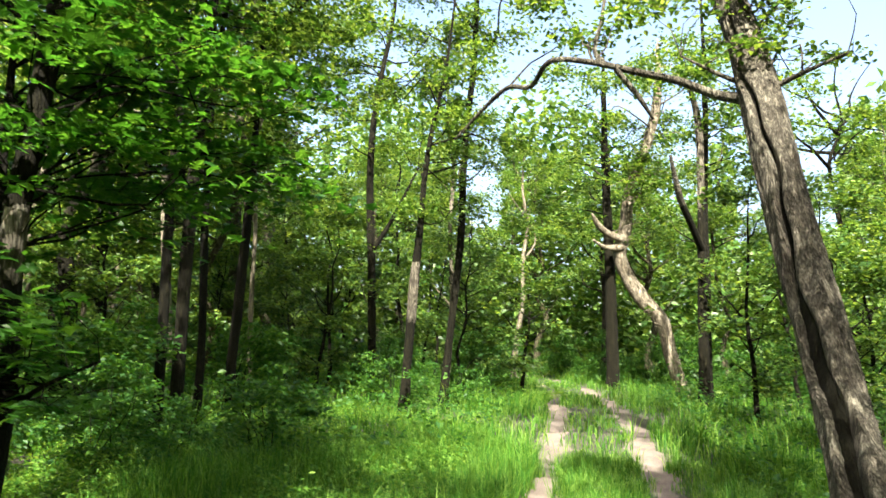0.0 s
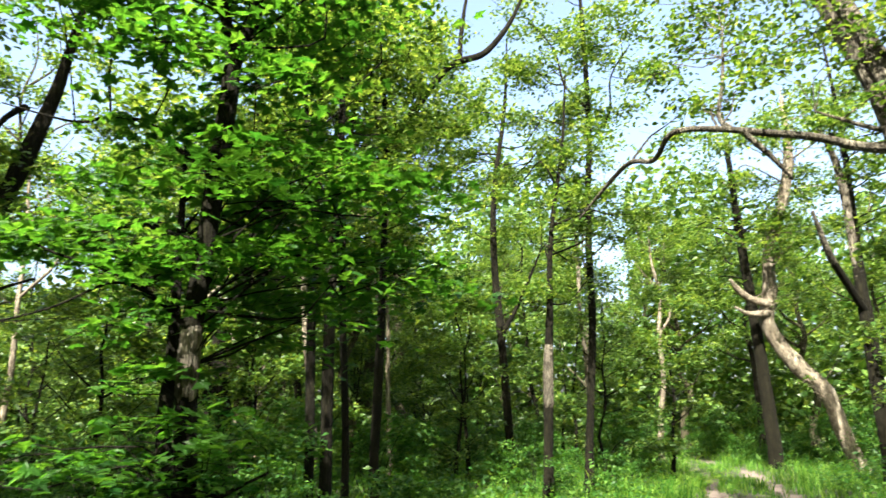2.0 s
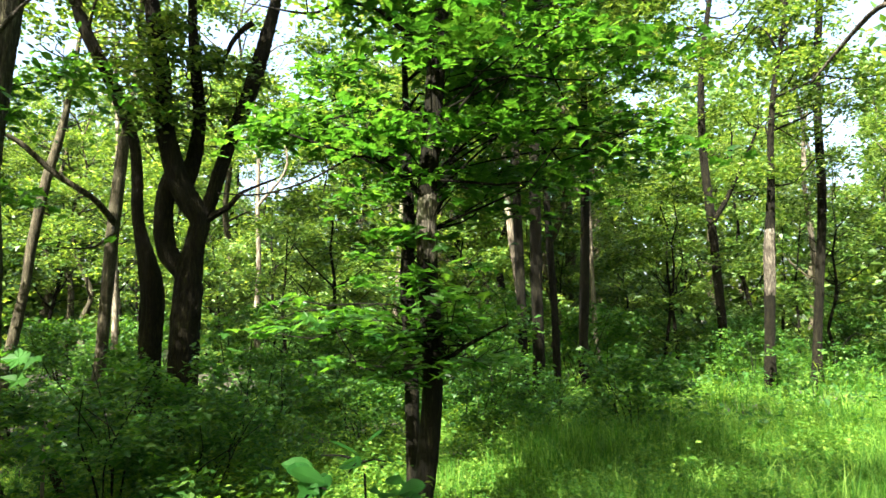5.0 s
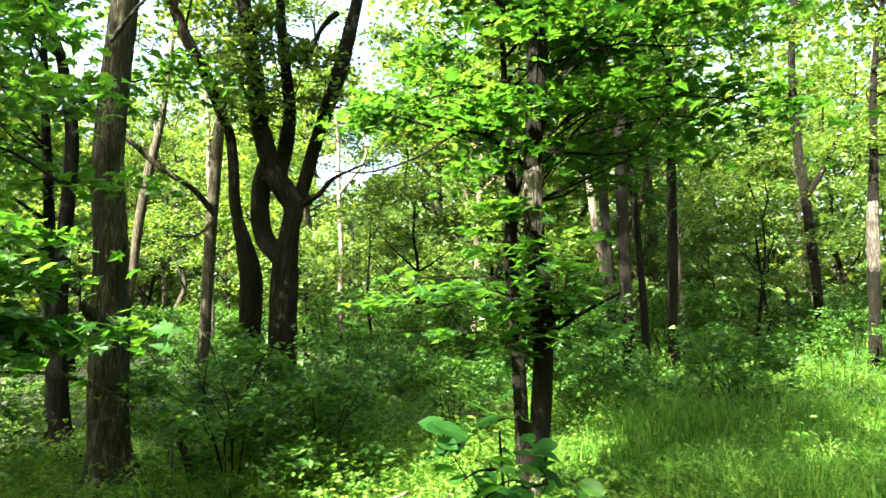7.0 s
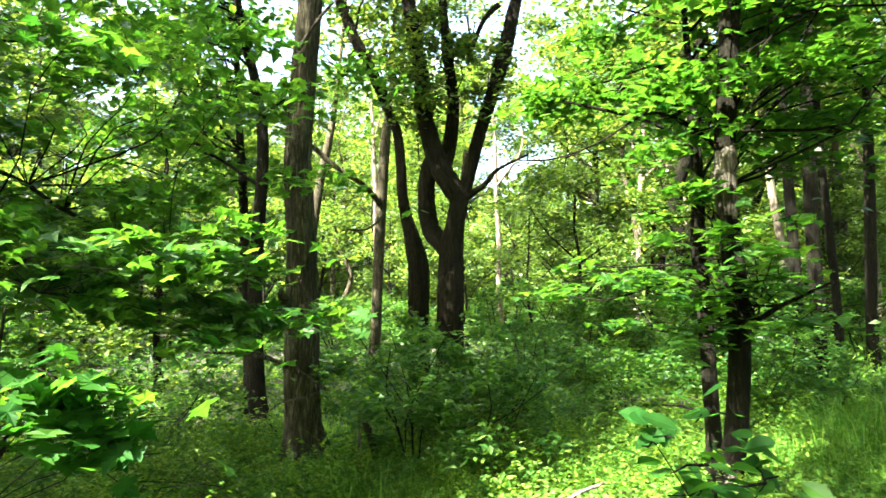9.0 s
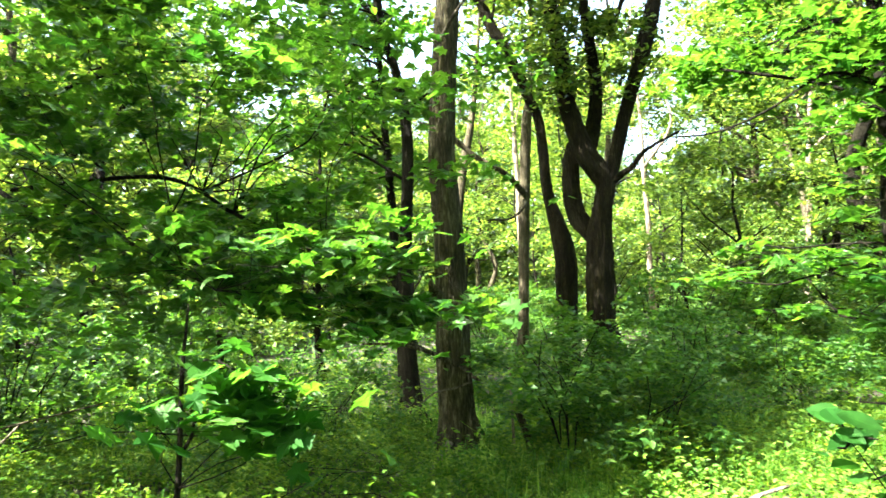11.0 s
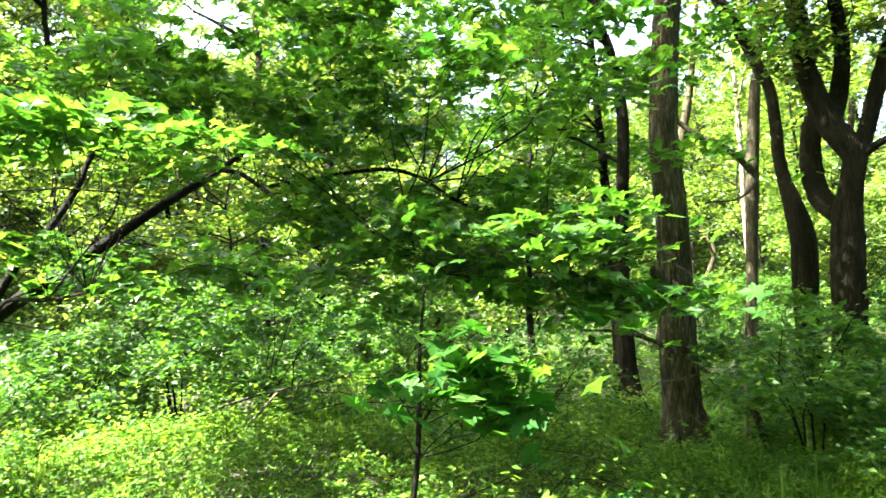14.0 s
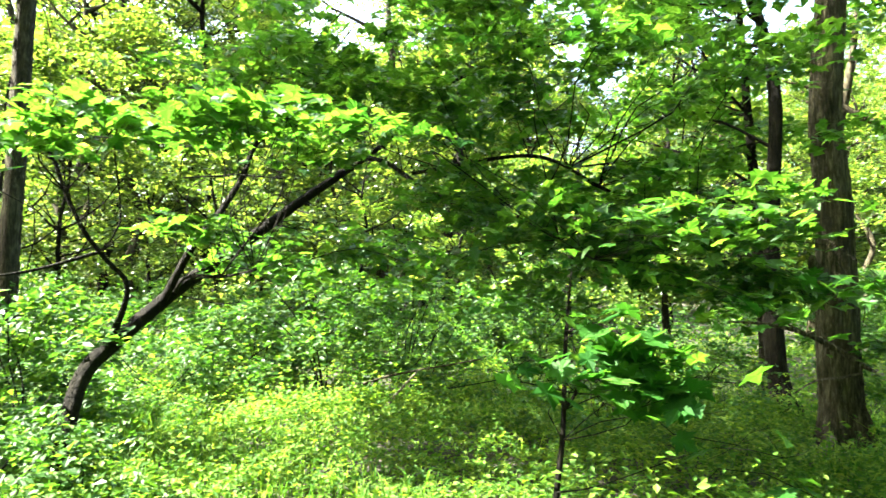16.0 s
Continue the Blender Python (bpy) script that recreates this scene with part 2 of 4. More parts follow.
LOBED = outline([(0, 0, 0), (0.30, 0.0, 0.03), (0.22, 0.2, 0.05), (0.56, 0.42, -0.02), (0.27, 0.5, 0.05), (0.22, 0.64, 0.03), (0, 1.05, -0.10),
                 (-0.22, 0.64, 0.03), (-0.27, 0.5, 0.05), (-0.56, 0.42, -0.02), (-0.22, 0.2, 0.05), (-0.30, 0.0, 0.03)], (0, 0.36, -0.03))


# a broad leaf of five toothed lobes, for the single leaves
MAPLE = outline([(0, 0, 0), (0.10, -0.06, 0.01), (0.34, -0.04, 0.02), (0.27, 0.08, 0.03), (0.40, 0.16, 0.03), (0.30, 0.23, 0.04), (0.44, 0.33, 0.02), (0.60, 0.50, -0.04), (0.42, 0.52, 0.02), (0.36, 0.62, 0.01), (0.20, 0.55, 0.04),
                 (0.24, 0.74, 0.01), (0.13, 0.82, -0.02), (0, 1.06, -0.10), (-0.13, 0.82, -0.02), (-0.24, 0.74, 0.01), (-0.20, 0.55, 0.04), (-0.36, 0.62, 0.01), (-0.42, 0.52, 0.02), (-0.60, 0.50, -0.04), (-0.44, 0.33, 0.02),
                 (-0.30, 0.23, 0.04), (-0.40, 0.16, 0.03), (-0.27, 0.08, 0.03), (-0.34, -0.04, 0.02), (-0.10, -0.06, 0.01)], (0, 0.34, -0.03))


def leaf_frames(rng, n, tilt):
    """Random upward normals and headings for n leaves."""
    up = np.stack([rng.normal(0, tilt, n), rng.normal(0, tilt, n), np.ones(n)], -1)
    up /= np.linalg.norm(up, axis=1, keepdims=True)
    a = rng.uniform(0, 2 * math.pi, n)
    head = np.stack([np.cos(a), np.sin(a), rng.normal(-0.25, 0.3, n)], -1)
    head -= (head * up).sum(1, keepdims=True) * up
    head /= np.linalg.norm(head, axis=1, keepdims=True)
    return up, head


def leaves_mesh(name, rng, centres, size, mat, base, shape=PLAIN, tilt=0.5):
    """One leaf at each centre: size gives the length, spread by a third."""
    corners, tris = shape
    n = len(centres)
    up, head = leaf_frames(rng, n, tilt)
    across = np.cross(head, up)
    s = size * rng.uniform(0.65, 1.3, (n, 1, 1))
    v = (centres - np.asarray(base))[:, None] + s * (corners[None, :, :1] * across[:, None] + (corners[None, :, 1:2] - 0.5) * head[:, None]
                                                     + corners[None, :, 2:] * up[:, None])
    f = (np.arange(n) * len(corners))[:, None, None] + tris[None]
    return mesh_from(name, v.reshape(-1, 3), f.reshape(-1, 3), mat)


def scatter(rng, clumps, count, flat=0.4):
    """Leaf places round clumps given as rows of x, y, z, radius."""
    c = clumps[rng.choice(len(clumps), count, p=clumps[:, 3] ** 2 / (clumps[:, 3] ** 2).sum())]
    off = rng.normal(0, 0.43, (count, 3))
    off[:, 2] *= flat
    # hanging rim: leaves droop away from the clump's middle
    off[:, 2] -= 0.25 * (off[:, 0] ** 2 + off[:, 1] ** 2)
    return c[:, :3] + off * c[:, 3:]


def boughs(rng, stems, clumps, r0=0.018, sprays=3):
    """Bent twigs from the nearest lower place of the stems to each clump, and sprays within it."""
    pts = np.vstack([smooth_line(s, 0.25) for s in stems])
    lines = []
    for c in clumps:
        gap = pts[:, :3] - c[:3]
        cost = np.linalg.norm(gap, axis=1) + 1.2 * np.maximum(gap[:, 2] + 0.25, 0) + rng.uniform(0, 0.6, len(gap))
        s = pts[np.argmin(cost)]
        span = np.linalg.norm(c[:3] - s[:3])
        if span > 0.15:
            r = min(s[3] * 0.6, r0 * (0.4 + 0.5 * span))
            bend = rng.normal(0, 0.10 * span, 3)
            a = s[:3] * 0.65 + c[:3] * 0.35 + bend + (0, 0, 0.06 * span)
            b = s[:3] * 0.3 + c[:3] * 0.7 - bend * 0.6 + (0, 0, 0.05 * span)
            lines.append(smooth_line([(*s[:3], r), (*a, r * 0.75), (*b, r * 0.55), (*c[:3], r * 0.35)], max(0.15, span / 8)))
        for _ in range(sprays):
            w = rng.normal(0, 0.55, 3) * c[3] * (1, 1, 0.4)
            lines.append(np.array([(*c[:3], r0 * 0.3), (*(c[:3] + w * 0.5 + rng.normal(0, 0.05, 3) * c[3]), r0 * 0.24), (*(c[:3] + w), r0 * 0.14)]))
    return lines


def ellipsoid(rng, n, centre, radii, size, hollow=0.35):
    """n clumps in an ellipsoid, thinner towards its middle: rows of x, y, z, radius."""
    d = rng.normal(0, 1, (n, 3))
    d /= np.linalg.norm(d, axis=1, keepdims=True)
    d *= (hollow + (1 - hollow) * rng.uniform(0, 1, (n, 1)) ** 0.5) * rng.uniform(0.8, 1.15, (n, 1))
    return np.hstack([np.asarray(centre) + d * radii, rng.uniform(0.7, 1.3, (n, 1)) * size])


def tree(name, label, stems, clumps, leaves, size, mat_bark, mat_leaf=None, seed=1, shape=PLAIN, sides=14, rough=0.05, flare=0.5, group="",
         flat=0.4, tilt=0.5, step=0.09, bare=None, r0=0.018, groove=None, singles=0, sprays=3):
    """A tree from its trunk and limbs (rows of x, y, z, radius) and its leaf clumps."""
    rng = np.random.default_rng(seed)
    base = np.array(stems[0][0][:3], float)
    ob = thing(name, base, label, "tree", group)
    for n, s in enumerate(stems):
        me = stem_mesh("trunk" if n == 0 else "limb", s, mat_bark, base, sides if n == 0 else max(7, sides - 6), step, rough, seed + n, flare if n == 0 else 0, groove if n == 0 else None)
        part("trunk" if n == 0 else "limb", me, ob)
    if bare:
        for line in bare if isinstance(bare[0], list) else [bare]:
            part("bare_and_lit_wood", stem_mesh("bare_and_lit_wood", line, M_OAKBARK, base, 16, 0.06, 0.06, seed), ob, "pale stretch of stem, weathered wood without bark and painted sunlight")
    if leaves:
        part("branchwork", joined_tubes("branchwork", boughs(rng, stems, clumps, r0, sprays), mat_bark, base), ob)["kind"] = "stuff"
        part("crown", leaves_mesh("crown", rng, scatter(rng, clumps, leaves, flat), size, mat_leaf or M_LEAF, base, shape, tilt), ob)["kind"] = "stuff"
    if singles:
        # the leaves nearest to the path are single pieces
        near = clumps[np.argsort(np.hypot(clumps[:, 0] + 0.6, clumps[:, 1] + 0.3))[: max(6, len(clumps) // 3)]]
        corners, tris = MAPLE if shape is LOBED else shape
        made = [mesh_from("leaf", (corners - (0, 0.5, 0)) * (1, 1, s), tris, M_PIECE) for s in (0.6, 1.0, 1.5)]
        spots = scatter(rng, near, singles, flat) - base
        up, head = leaf_frames(rng, singles, tilt)
        for i in range(singles):
            turn = Matrix((np.cross(head[i], up[i]), head[i], up[i])).transposed().to_4x4()
            leaf = part("leaf", made[i % 3], ob)
            leaf.matrix_basis = Matrix.Translation(spots[i]) @ turn @ Matrix.Scale(size * rng.uniform(0.75, 1.25), 4)
    return ob


# ---- ground, path ----
PATH_Y = np.array([-60, -10, 0, 7, 10, 13.6, 19.5, 25, 34, 60])
PATH_X = np.array([-9, -1.5, 0.25, 1.75, 2.4, 3.1, 4.0, 4.35, 3.6, -2.0])


def path_x(y):
    return np.interp(y, PATH_Y, PATH_X)


def height(x, y):
    x, y = np.asarray(x, float), np.asarray(y, float)
    h = 0.05 * np.sin(0.55 * x + 0.3 * y + 1) + 0.04 * np.sin(0.7 * y - 0.4 * x) + 0.02 * np.sin(1.9 * x + 1.3 * y)
    far = np.clip((np.hypot(x, y) - 40) / 200, 0, 1)
    rut = np.exp(-((np.abs(x - path_x(y)) - 0.7) / 0.22) ** 2)
    return h * (1 - far) - 0.05 * rut - 0.03


def ground():
    a = np.linspace(-1, 1, 221)
    g = np.sign(a) * (16 * np.abs(a) + 584 * np.abs(a) ** 5)
    x, y = np.meshgrid(g, g + 4, indexing="ij")
    v = np.stack([x, y, height(x, y)], -1).reshape(-1, 3)
    n = len(g)
    i, j = np.meshgrid(np.arange(n - 1), np.arange(n - 1), indexing="ij")
    q = np.stack([i * n + j, (i + 1) * n + j, (i + 1) * n + j + 1, i * n + j + 1], -1).reshape(-1, 4)
    tagged(new("ground", mesh_from("ground", v, q, M_SOIL, True)), "dark forest soil under grass and leaf litter", "ground", kind="structure")


def path_rut(side, seed):
    """One worn wheel rut of bare dirt with ragged edges."""
    rng = np.random.default_rng(seed)
    y = np.arange(-8, 46, 0.12)
    cols = 7
    wob = np.interp(y, np.arange(-8, 47, 0.5), rng.normal(0, 0.05, 110)) + rng.normal(0, 0.02, len(y))
    wid = 0.26 + np.interp(y, np.arange(-8, 47, 0.7), rng.normal(0, 0.07, 79)) + rng.normal(0, 0.025, len(y))
    u = np.linspace(-1, 1, cols)
    x = path_x(y)[:, None] + side * 0.7 + wob[:, None] + np.maximum(wid, 0.07)[:, None] * u
    yy = np.repeat(y[:, None], cols, 1)
    z = height(x, yy) + 0.018 * (1 - np.abs(u) ** 3) - 0.006 + rng.normal(0, 0.003, x.shape)
    v = np.stack([x, yy, z], -1).reshape(-1, 3)
    i, j = np.meshgrid(np.arange(len(y) - 1), np.arange(cols - 1), indexing="ij")
    q = np.stack([i * cols + j, i * cols + j + 1, (i + 1) * cols + j + 1, (i + 1) * cols + j], -1).reshape(-1, 4)
    tagged(new("path_rut", mesh_from("path_rut", v, q, M_DIRT, True)), "worn bare dirt wheel rut through the grass", "path", kind="structure")


ground()
path_rut(-1, 3)
path_rut(1, 4)

# ---- the trees that stand out ----
def cl(*rows):
    return np.array(rows, float)


def leaning_oak():
    rng = np.random.default_rng(11)
    trunk = [(3.46, 5.42, -0.12, 0.27), (3.48, 5.61, 0.36, 0.238), (3.52, 5.92, 0.97, 0.225), (3.54, 6.23, 1.7, 0.224), (3.54, 6.56, 2.48, 0.226), (3.53, 6.89, 3.37, 0.222),
             (3.54, 7.25, 4.3, 0.225), (3.52, 7.6, 5.2, 0.195), (3.40, 7.95, 6.2, 0.185), (3.24, 8.3, 7.5, 0.17), (3.15, 8.6, 9.4, 0.12), (3.3, 8.7, 11.5, 0.05)]
    limb = [(3.52, 7.30, 4.35, 0.085), (3.16, 7.50, 4.46, 0.055), (2.71, 7.55, 4.64, 0.046), (2.18, 7.57, 4.75, 0.042), (1.71, 7.55, 4.83, 0.036), (1.20, 7.52, 4.82, 0.031),
            (1.04, 8.08, 4.72, 0.031), (0.81, 8.66, 4.92, 0.031), (0.56, 9.23, 4.86, 0.028), (0.12, 9.8, 4.51, 0.012)]
    t1 = [(1.84, 7.58, 4.84, 0.034), (1.75, 7.67, 5.04, 0.026), (1.85, 7.71, 5.5, 0.021), (1.93, 7.76, 6.2, 0.012)]
    t2 = [(1.97, 7.55, 4.76, 0.033), (2.28, 7.67, 4.47, 0.030), (2.5, 7.82, 4.25, 0.014)]
    t3 = [(3.55, 7.3, 4.47, 0.035), (3.2, 7.44, 4.67, 0.026), (2.7, 7.42, 4.89, 0.012)]
    t4 = [(3.62, 7.3, 4.45, 0.040), (3.85, 6.95, 4.53, 0.025), (4.04, 6.44, 4.54, 0.012)]
    up1 = [(3.25, 8.3, 7.3, 0.09), (3.9, 8.1, 8.3, 0.07), (4.6, 7.6, 9.6, 0.03)]
    up2 = [(3.3, 8.1, 6.8, 0.08), (2.5, 8.6, 7.6, 0.05), (1.6, 9.2, 8.4, 0.025)]
    clumps = np.vstack([ellipsoid(rng, 46, (3.4, 8.4, 9.6), (3.2, 3.0, 2.6), 0.75), ellipsoid(rng, 9, (3.9, 6.9, 5.3), (0.9, 0.7, 0.8), 0.3), ellipsoid(rng, 14, (3.4, 7.2, 5.5), (0.7, 0.5, 0.8), 0.28), ellipsoid(rng, 16, (2.4, 8.2, 6.6), (1.6, 0.9, 0.9), 0.42),
                        ellipsoid(rng, 9, (1.9, 7.9, 5.7), (1.2, 0.8, 0.7), 0.4)])
    oak = tree("oak_tree", "tall leaning oak with furrowed grey-brown bark beside the path", [trunk, limb, t1, t2, t3, t4, up1, up2], clumps, 19000, 0.082, M_OAKBARK,
         M_LEAF, 11, OVAL, 110, 0.04, 0.35, step=0.05, groove=3.86)
    # a dark core sunk into the groove paints the shade within the crack
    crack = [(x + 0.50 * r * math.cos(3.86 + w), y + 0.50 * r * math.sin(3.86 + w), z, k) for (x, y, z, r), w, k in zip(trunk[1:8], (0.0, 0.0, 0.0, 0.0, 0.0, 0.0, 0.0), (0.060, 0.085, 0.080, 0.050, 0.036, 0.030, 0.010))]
    part("crack_shade", stem_mesh("crack_shade", [(x - 3.46, y - 5.42, z + 0.12, k) for x, y, z, k in crack], M_SHADEBARK, (0, 0, 0), 8, 0.05, 0.25, 3), oak, "dark core that paints the shade inside the bark crack")


def dead_tree():
    trunk = [(8.0, 22.1, -0.2, 0.25), (7.94, 22.12, 0.1, 0.221), (7.63, 22.23, 1.19, 0.223), (7.37, 22.31, 2.3, 0.226), (6.86, 22.48, 2.95, 0.26), (6.34, 22.63, 3.76, 0.231),
             (6.07, 22.7, 4.58, 0.23), (6.25, 22.65, 5.46, 0.225), (6.35, 22.63, 6.65, 0.176), (6.64, 22.54, 7.54, 0.166), (7.04, 22.42, 8.73, 0.17), (7.28, 22.34, 10.03, 0.15), (7.3, 22.3, 12.0, 0.06)]
    l1 = [(6.2, 22.5, 5.04, 0.154), (5.61, 22.34, 5.19, 0.115), (5.19, 22.17, 5.48, 0.105), (4.94, 21.95, 5.8, 0.04)]
    l2 = [(6.1, 22.55, 4.75, 0.135), (5.43, 22.25, 4.73, 0.076), (4.98, 21.94, 4.92, 0.03)]
    rng = np.random.default_rng(12)
    tree("crooked_tree", "crooked pale half-dead tree with bleached bark by the path", [trunk, l1, l2], np.vstack([ellipsoid(rng, 24, (7.3, 22.3, 10.8), (3, 2.5, 2.4), 0.8), ellipsoid(rng, 16, (6.5, 21.8, 7.4), (1.1, 0.6, 1.2), 0.5), ellipsoid(rng, 6, (6.6, 21.7, 5.3), (0.5, 0.4, 0.4), 0.3), ellipsoid(rng, 5, (6.6, 21.9, 2.6), (0.4, 0.3, 0.3), 0.25)]), 5600, 0.15,
         M_PALEBARK, M_LEAF, 12, sides=16, rough=0.07)


def thin_trees():
    rng = np.random.default_rng(13)
    tree("broken_trunk_tree", "slim tree with a sunlit barkless stretch of trunk", [[(-0.68, 13.7, -0.1, 0.12), (-0.65, 13.69, 0.82, 0.095), (-0.61, 13.69, 1.72, 0.098), (-0.57, 13.69, 2.42, 0.098),
         (-0.54, 13.69, 3.06, 0.09), (-0.48, 13.69, 3.89, 0.068), (-0.43, 13.69, 4.91, 0.059), (-0.31, 13.7, 5.9, 0.048), (-0.06, 13.7, 7.29, 0.036), (0.1, 13.7, 9, 0.02)]],
         ellipsoid(rng, 18, (-0.3, 13.8, 6.6), (1.8, 1.5, 2.8), 0.6), 6000, 0.105, M_SHADEBARK, M_LEAF, 13, bare=[(-0.60, 13.685, 1.80, 0.080), (-0.595, 13.68, 1.92, 0.100), (-0.575, 13.68, 2.5, 0.101), (-0.55, 13.68, 2.95, 0.095), (-0.54, 13.685, 3.10, 0.075)])
    tree("forked_slim_tree", "slim dark forest tree with a forking upper stem", [[(-1.72, 17.9, -0.1, 0.14), (-1.77, 17.91, 0.56, 0.115), (-1.84, 17.91, 2.04, 0.11), (-1.95, 17.89, 4.02, 0.107),
         (-2.05, 17.88, 5.58, 0.1), (-2.05, 17.88, 7.17, 0.086), (-1.92, 17.9, 8.49, 0.071), (-1.64, 17.93, 10.35, 0.056), (-1.5, 17.9, 12.5, 0.02)],
         [(-1.92, 17.9, 3.8, 0.075), (-1.54, 17.93, 4.43, 0.061), (-1.16, 17.96, 5.23, 0.046), (-0.76, 17.98, 6.12, 0.025)]],
         ellipsoid(rng, 26, (-1.6, 17.9, 8.8), (2.4, 2.2, 3.2), 0.75), 7500, 0.12, M_SHADEBARK, M_LEAF, 14)
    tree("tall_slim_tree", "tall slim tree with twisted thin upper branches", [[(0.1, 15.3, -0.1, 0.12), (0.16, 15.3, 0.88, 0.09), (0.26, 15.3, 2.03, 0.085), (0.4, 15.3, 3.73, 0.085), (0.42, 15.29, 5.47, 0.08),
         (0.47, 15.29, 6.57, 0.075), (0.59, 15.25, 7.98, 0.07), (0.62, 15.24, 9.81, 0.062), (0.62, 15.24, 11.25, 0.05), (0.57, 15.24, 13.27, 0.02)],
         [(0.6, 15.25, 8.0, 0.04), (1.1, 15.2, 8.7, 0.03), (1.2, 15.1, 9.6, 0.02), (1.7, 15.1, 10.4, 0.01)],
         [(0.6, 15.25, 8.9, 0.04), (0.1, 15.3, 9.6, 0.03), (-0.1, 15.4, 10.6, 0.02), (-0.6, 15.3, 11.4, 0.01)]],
         ellipsoid(rng, 26, (0.5, 15.3, 10.4), (2.4, 2.0, 2.6), 0.6), 6500, 0.115, M_SHADEBARK, M_LEAF, 15)
    group = "close stand of slim dark trunks"
    rows = [((-3.81, 9.28, 1.16, 0.070), (-3.83, 9.27, 2.07, 0.070), (-3.85, 9.26, 2.83, 0.067), (-3.87, 9.26, 3.85, 0.058), (-3.84, 9.27, 5.07, 0.048)),
            ((-3.66, 9.54, 1.15, 0.090), (-3.67, 9.53, 2.08, 0.091), (-3.67, 9.54, 3.01, 0.089), (-3.66, 9.54, 4.06, 0.082), (-3.59, 9.56, 5.47, 0.062)),
            ((-3.72, 10.57, 1.13, 0.062), (-3.77, 10.55, 2.42, 0.062), (-3.82, 10.54, 3.36, 0.059), (-3.84, 10.53, 4.5, 0.053), (-3.84, 10.53, 5.86, 0.042)),
            ((-3.54, 11.55, 0.92, 0.086), (-3.49, 11.57, 2.18, 0.086), (-3.45, 11.58, 3.37, 0.079), (-3.43, 11.58, 4.27, 0.067), (-3.42, 11.59, 5.91, 0.052)),
            ((-5.0, 12.45, 1.2, 0.075), (-5.13, 12.41, 2.55, 0.072), (-5.2, 12.39, 3.12, 0.070), (-5.27, 12.36, 4.04, 0.062), (-5.3, 12.3, 5.2, 0.05))]
    for n, r in enumerate(rows):
        x, y, z, rad = r[0]
        tx, ty, tz, tr = r[-1]
        trunk = [(x, y, -0.1, rad * 1.25), *r, (tx + rng.normal(0, 0.2), ty, tz + 2.2, tr * 0.75), (tx + rng.normal(0, 0.4), ty, tz + 4.5, tr * 0.35)]
        stems = [trunk]
        if n == 3:
            stems.append([(tx, ty, tz + 0.5, 0.07), (-3.15, 12.2, 7.5, 0.082), (-2.51, 12.52, 8.67, 0.08), (-2.1, 12.59, 8.98, 0.075), (-1.56, 12.67, 9.17, 0.068), (-1.0, 12.72, 9.87, 0.05), (-0.6, 12.8, 10.8, 0.02)])
            stems.append([(-2.1, 12.59, 8.95, 0.06), (-2.06, 12.6, 9.55, 0.052), (-1.97, 12.61, 10.24, 0.04), (-1.8, 12.63, 11.2, 0.015)])
        # the fifth trunk gets its sunlight from the pale bark colour
        tree("slim_tree", "slim straight forest tree, sunlight painted into its pale bark" if n == 4 else "slim straight forest tree in a close stand, shade painted into its bark", stems,
             ellipsoid(rng, 18, (tx, ty + 0.3, tz + 1.7), (1.9, 1.7, 2.6), 0.65), 5200, 0.11, M_PALEBARK if n == 4 else M_SHADEBARK, M_LEAF, 20 + n, group=group)
    # the pale sleeve on the leaning limb paints in its sunlit part
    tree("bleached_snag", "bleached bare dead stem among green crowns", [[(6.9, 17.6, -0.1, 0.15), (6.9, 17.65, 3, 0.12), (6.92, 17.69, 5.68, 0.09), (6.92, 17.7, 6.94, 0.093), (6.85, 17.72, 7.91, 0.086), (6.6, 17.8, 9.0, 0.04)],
         [(6.9, 17.62, 4.1, 0.09), (6.5, 17.2, 4.6, 0.09), (5.95, 16.6, 5.3, 0.08), (5.55, 16.07, 6.2, 0.03)]], None, 0, 0.1, M_SHADEBARK, seed=31, bare=[[(6.905, 17.67, 4.9, 0.08), (6.92, 17.69, 5.68, 0.095), (6.92, 17.7, 6.94, 0.098), (6.85, 17.72, 7.91, 0.09), (6.6, 17.8, 9.0, 0.05)], [(6.3, 16.98, 4.85, 0.06), (5.95, 16.6, 5.3, 0.085), (5.55, 16.07, 6.2, 0.035)]])
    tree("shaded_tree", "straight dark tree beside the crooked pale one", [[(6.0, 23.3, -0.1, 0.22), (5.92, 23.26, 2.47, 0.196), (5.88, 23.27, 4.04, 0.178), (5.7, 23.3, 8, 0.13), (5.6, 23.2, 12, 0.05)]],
         ellipsoid(rng, 24, (5.6, 23.6, 8.6), (2.8, 2.2, 3.6), 0.85), 4200, 0.17, M_SHADEBARK, M_LEAF, 32)
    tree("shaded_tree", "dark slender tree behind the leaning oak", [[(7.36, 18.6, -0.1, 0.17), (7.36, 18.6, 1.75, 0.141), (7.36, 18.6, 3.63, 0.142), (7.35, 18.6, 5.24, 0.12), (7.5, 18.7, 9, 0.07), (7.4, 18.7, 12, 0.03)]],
         ellipsoid(rng, 24, (7.8, 18.9, 8.4), (2.6, 2.2, 3.4), 0.8), 4200, 0.15, M_SHADEBARK, M_LEAF, 33)


